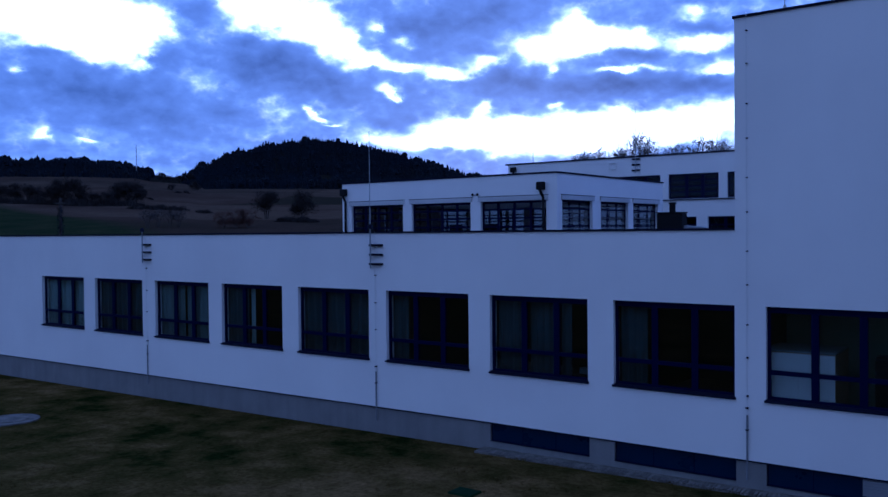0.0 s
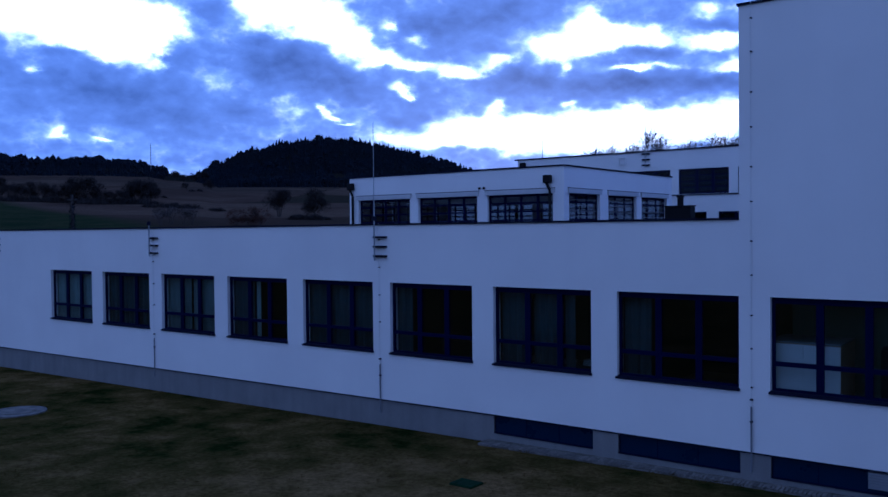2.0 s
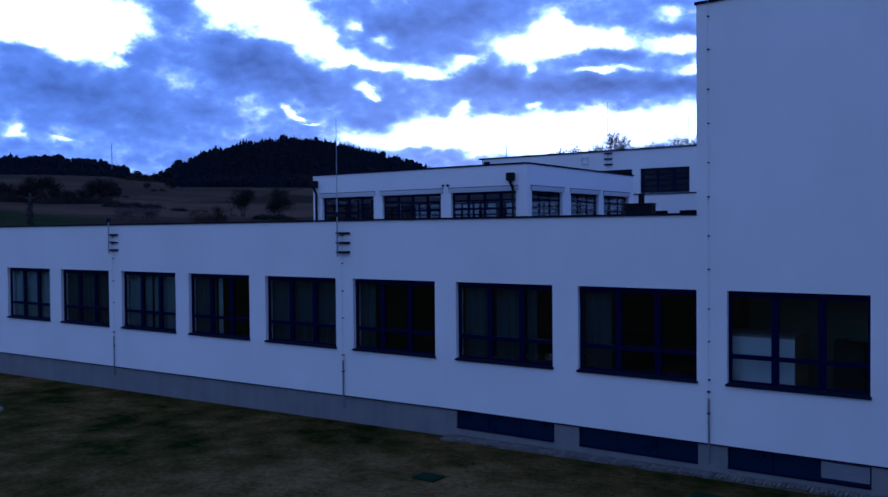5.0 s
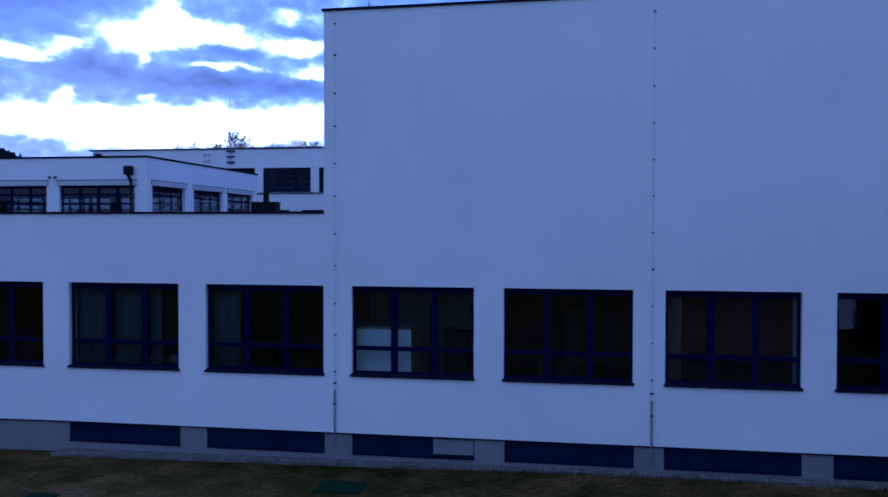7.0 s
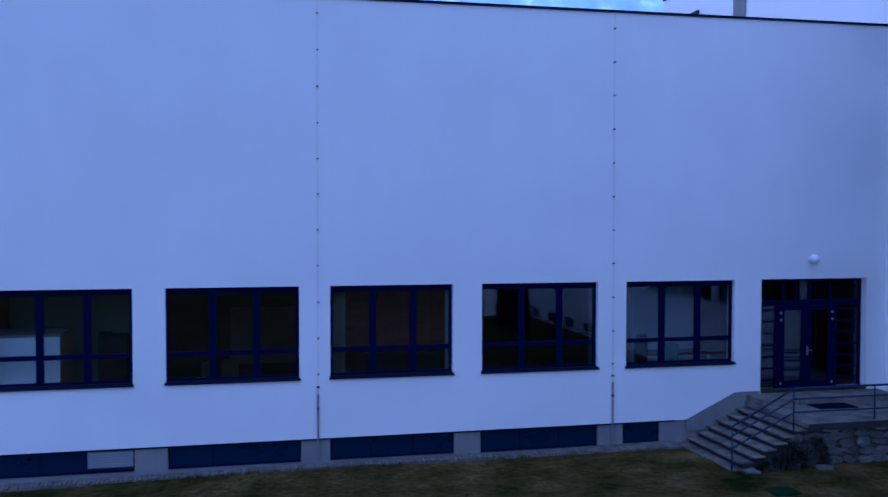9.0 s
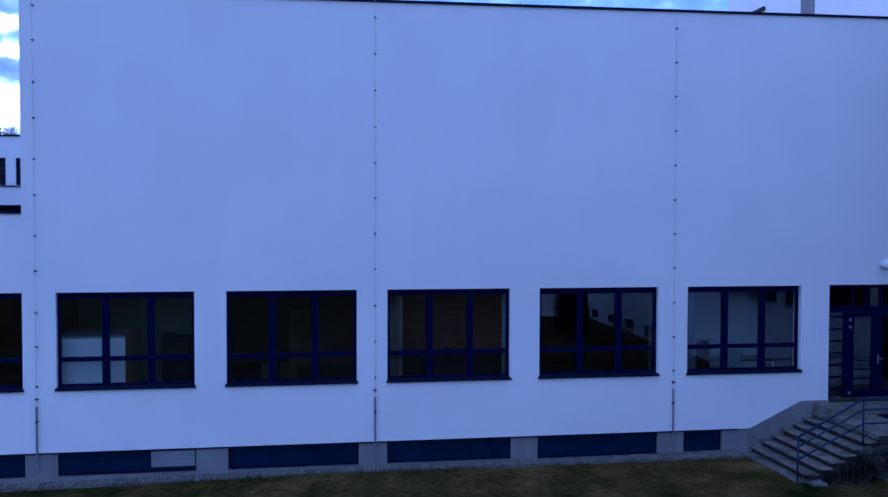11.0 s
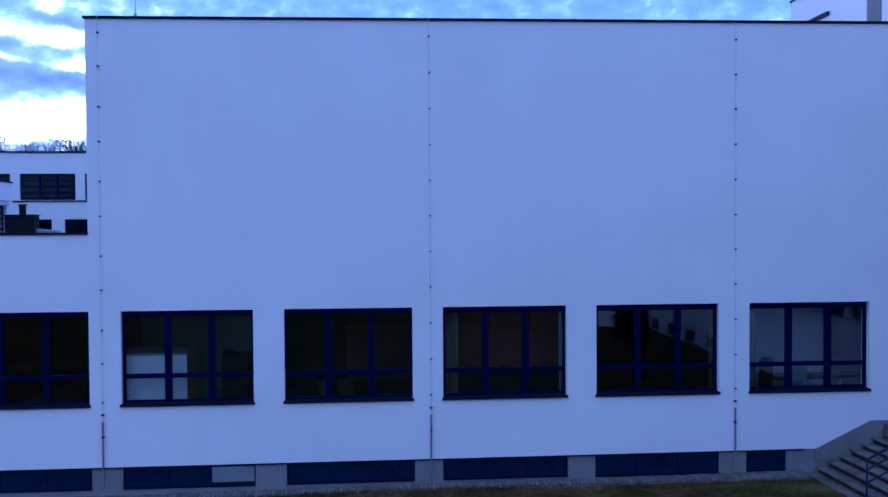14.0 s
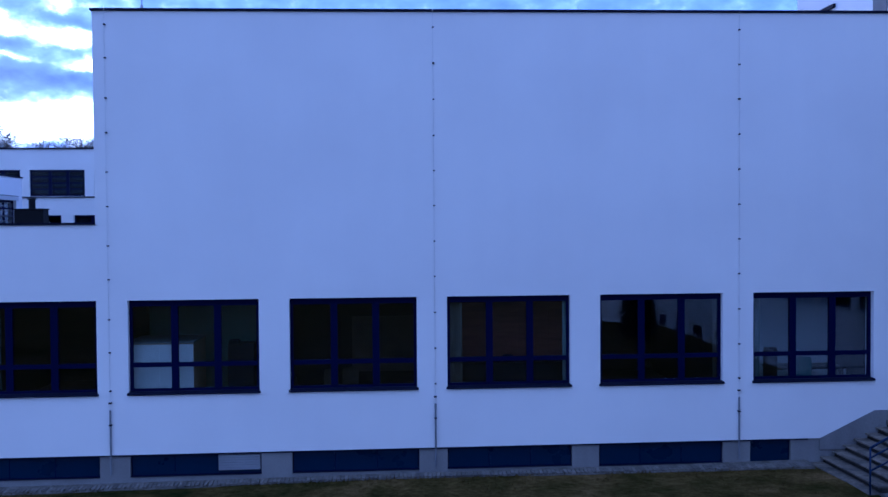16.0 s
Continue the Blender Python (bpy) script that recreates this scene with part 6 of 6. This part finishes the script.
hedge("hedgerow", [(66, 60, 2.0, 1.85, 4.0), (60, 55.5, 1.8, 1.8, 4.0), (56.2, 53.2, 1.6, 1.5, 3.0), (52.3, 51.6, 1.32, 1.32, 2.2), (55.2, 54.8, 2.2, 2.2, 2.0), (53.6, 52.9, 2.6, 2.62, 2.5), (47.2, 44.5, 0.75, 0.7, 2.0)], "dark leafless scrub along the field edges")


def pole():
    x, y = -73.0, 20.0
    th = thing("utility_pole", "weathered wooden utility pole overgrown with ivy", "utility pole", at=(x, y, ground_z(x, y)))
    bm = bmesh.new()
    tube(bm, (0, 0, -0.3), (0, 0, 10.1), 0.16, 0.11, 8)
    part("post", bm, BARK, th)
    rnd = random.Random(4)
    verts, faces = [], []
    for k in range(900):
        z = rnd.uniform(1.0, 9.3)
        a = rnd.uniform(0, 6.28)
        r = rnd.uniform(0.12, 0.36) * (1.1 - 0.03 * z)
        c = Vector((r * math.cos(a), r * math.sin(a), z))
        base = len(verts)
        for m in range(3):
            verts.append(tuple(c + Vector((rnd.uniform(-.12, .12), rnd.uniform(-.12, .12), rnd.uniform(-.12, .12)))))
        faces.append((base, base + 1, base + 2))
    me = bpy.data.meshes.new("ivy")
    me.from_pydata(verts, [], faces)
    me.materials.append(NEEDLES)
    o = new("ivy", me)
    o.parent = th
    o["label"] = "dark ivy leaves"
    boxpart("crossarm", (-0.7, 0.7, -0.06, 0.06, 9.6, 9.72), BARK, th)


pole()


def tufts():
    rnd = random.Random(8)
    verts, faces = [], []
    for k in range(6000):
        x, y = rnd.uniform(-44, 14), -0.45 - 17 * rnd.random() ** 1.6
        if x > 10.4 and y > -3.4:
            continue
        if noise.noise(Vector((x * 0.5, y * 0.5, 9))) < -0.05:
            continue
        z = ground_z(x, y) - 0.01
        for m in range(4):
            a, w, h = rnd.uniform(0, 6.28), rnd.uniform(0.008, 0.02), rnd.uniform(0.03, 0.08)
            px, py = x + rnd.uniform(-.08, .08), y + rnd.uniform(-.08, .08)
            base = len(verts)
            verts.extend(((px - w, py, z), (px + w, py, z), (px + rnd.uniform(-.05, .05), py + rnd.uniform(-.05, .05), z + h)))
            faces.append((base, base + 1, base + 2))
    me = bpy.data.meshes.new("grass_tufts")
    me.from_pydata(verts, [], faces)
    me.materials.append(LAWN)
    tagged(new("grass_tufts", me), "scattered tufts of dry winter grass on the lawn", "grass", kind="stuff")


tufts()


def thuja(x, y, h):
    th = thing("conifer", "dense dark evergreen conifer behind the lawn", "tree", at=(x, y, ground_z(x, y)))
    bm = bmesh.new()
    tube(bm, (0, 0, -0.2), (0, 0, h * 0.8), 0.14, 0.04, 6)
    part("trunk", bm, BARK, th)
    rnd = random.Random(6)
    verts, faces = [], []
    for k in range(4600):
        t = rnd.random() ** 1.3
        z = 0.25 + t * (h - 0.3)
        r = 0.18 * h * (1 - t) ** 0.55 * rnd.uniform(0.35, 1.0)
        a = rnd.uniform(0, 6.28)
        c = Vector((r * math.cos(a), r * math.sin(a), z))
        base = len(verts)
        for m in range(3):
            verts.append(tuple(c + Vector((rnd.uniform(-.2, .2), rnd.uniform(-.2, .2), rnd.uniform(-.2, .2)))))
        faces.append((base, base + 1, base + 2))
    me = bpy.data.meshes.new("crown")
    me.from_pydata(verts, [], faces)
    me.materials.append(NEEDLES)
    o = new("crown", me)
    o.parent = th


thuja(14.35, -26.2, 6.2)


DRYLEAF = material("dry_shrub_leaves", (0.022, 0.024, 0.019), 0.95, spec=0.05, vary=0.3, scale=5, grain=30, bump=0.0)


def shrub(x, y, h, seed):
    th = thing("shrub", "dry dark shrub at the side of the entrance steps", "shrub", "dry shrubs", at=(x, y, ground_z(x, y)))
    rnd = random.Random(seed)
    bm = bmesh.new()
    for k in range(16):
        a, l = rnd.uniform(0, 6.28), rnd.uniform(0.5, 1.0) * h
        p = Vector((0.12 * math.cos(a), 0.08 * math.sin(a), -0.05))
        q = p + Vector((0.35 * math.cos(a), 0.12 * math.sin(a), 1)).normalized() * l
        tube(bm, p, q, 0.012, 0.005, 4, False)
    part("stems", bm, BARK, th)
    verts, faces = [], []
    lobes = [(rnd.uniform(-0.55, 0.55) * h, rnd.uniform(-0.1, 0.12) * h, rnd.uniform(0.1, 0.72) * h, rnd.uniform(0.14, 0.26) * h) for k in range(9)]
    for cx, cy, cz, cr in lobes:
        for k in range(260):
            d = Vector((rnd.gauss(0, 1), rnd.gauss(0, 0.6), rnd.gauss(0, 0.8))).normalized() * cr * rnd.random() ** 0.5
            c = Vector((cx, cy, cz)) + d
            base = len(verts)
            for m in range(3):
                verts.append(tuple(c + Vector((rnd.uniform(-.022, .022), rnd.uniform(-.022, .022), rnd.uniform(-.03, .03)))))
            faces.append((base, base + 1, base + 2))
    me = bpy.data.meshes.new("leaves")
    me.from_pydata(verts, [], faces)
    me.materials.append(DRYLEAF)
    o = new("leaves", me)
    o.parent = th


shrub(12.95, -2.95, 0.95, 1)
shrub(12.05, -3.0, 0.50, 2)
shrub(12.5, -3.0, 0.55, 3)
shrub(11.65, -3.02, 0.28, 4)


def wardrobe():
    th = thing("wardrobe", "reddish brown wooden wardrobe at the back of the classroom", "wardrobe", at=(2.0, 2.4, 1.10))
    boxpart("body", (0, 3.4, 0.03, 0.7, 0, 2.9), REDWOOD, th, bevel=0.01)
    for k in range(4):
        d = boxpart("door", (0.02 + k * 0.845, 0.845 + k * 0.845, 0.0, 0.028, 0.08, 2.86), REDWOOD, th, bevel=0.004)
        boxpart("handle", (0.75 + k * 0.845, 0.77 + k * 0.845, -0.03, -0.001, 1.3, 1.4), REDWOOD, d)


REDWOOD = material("red_brown_veneer", (0.26, 0.08, 0.045), 0.6, vary=0.15, scale=1.5, grain=20, bump=0.03, stretch=(1, 1, 6))
wardrobe()
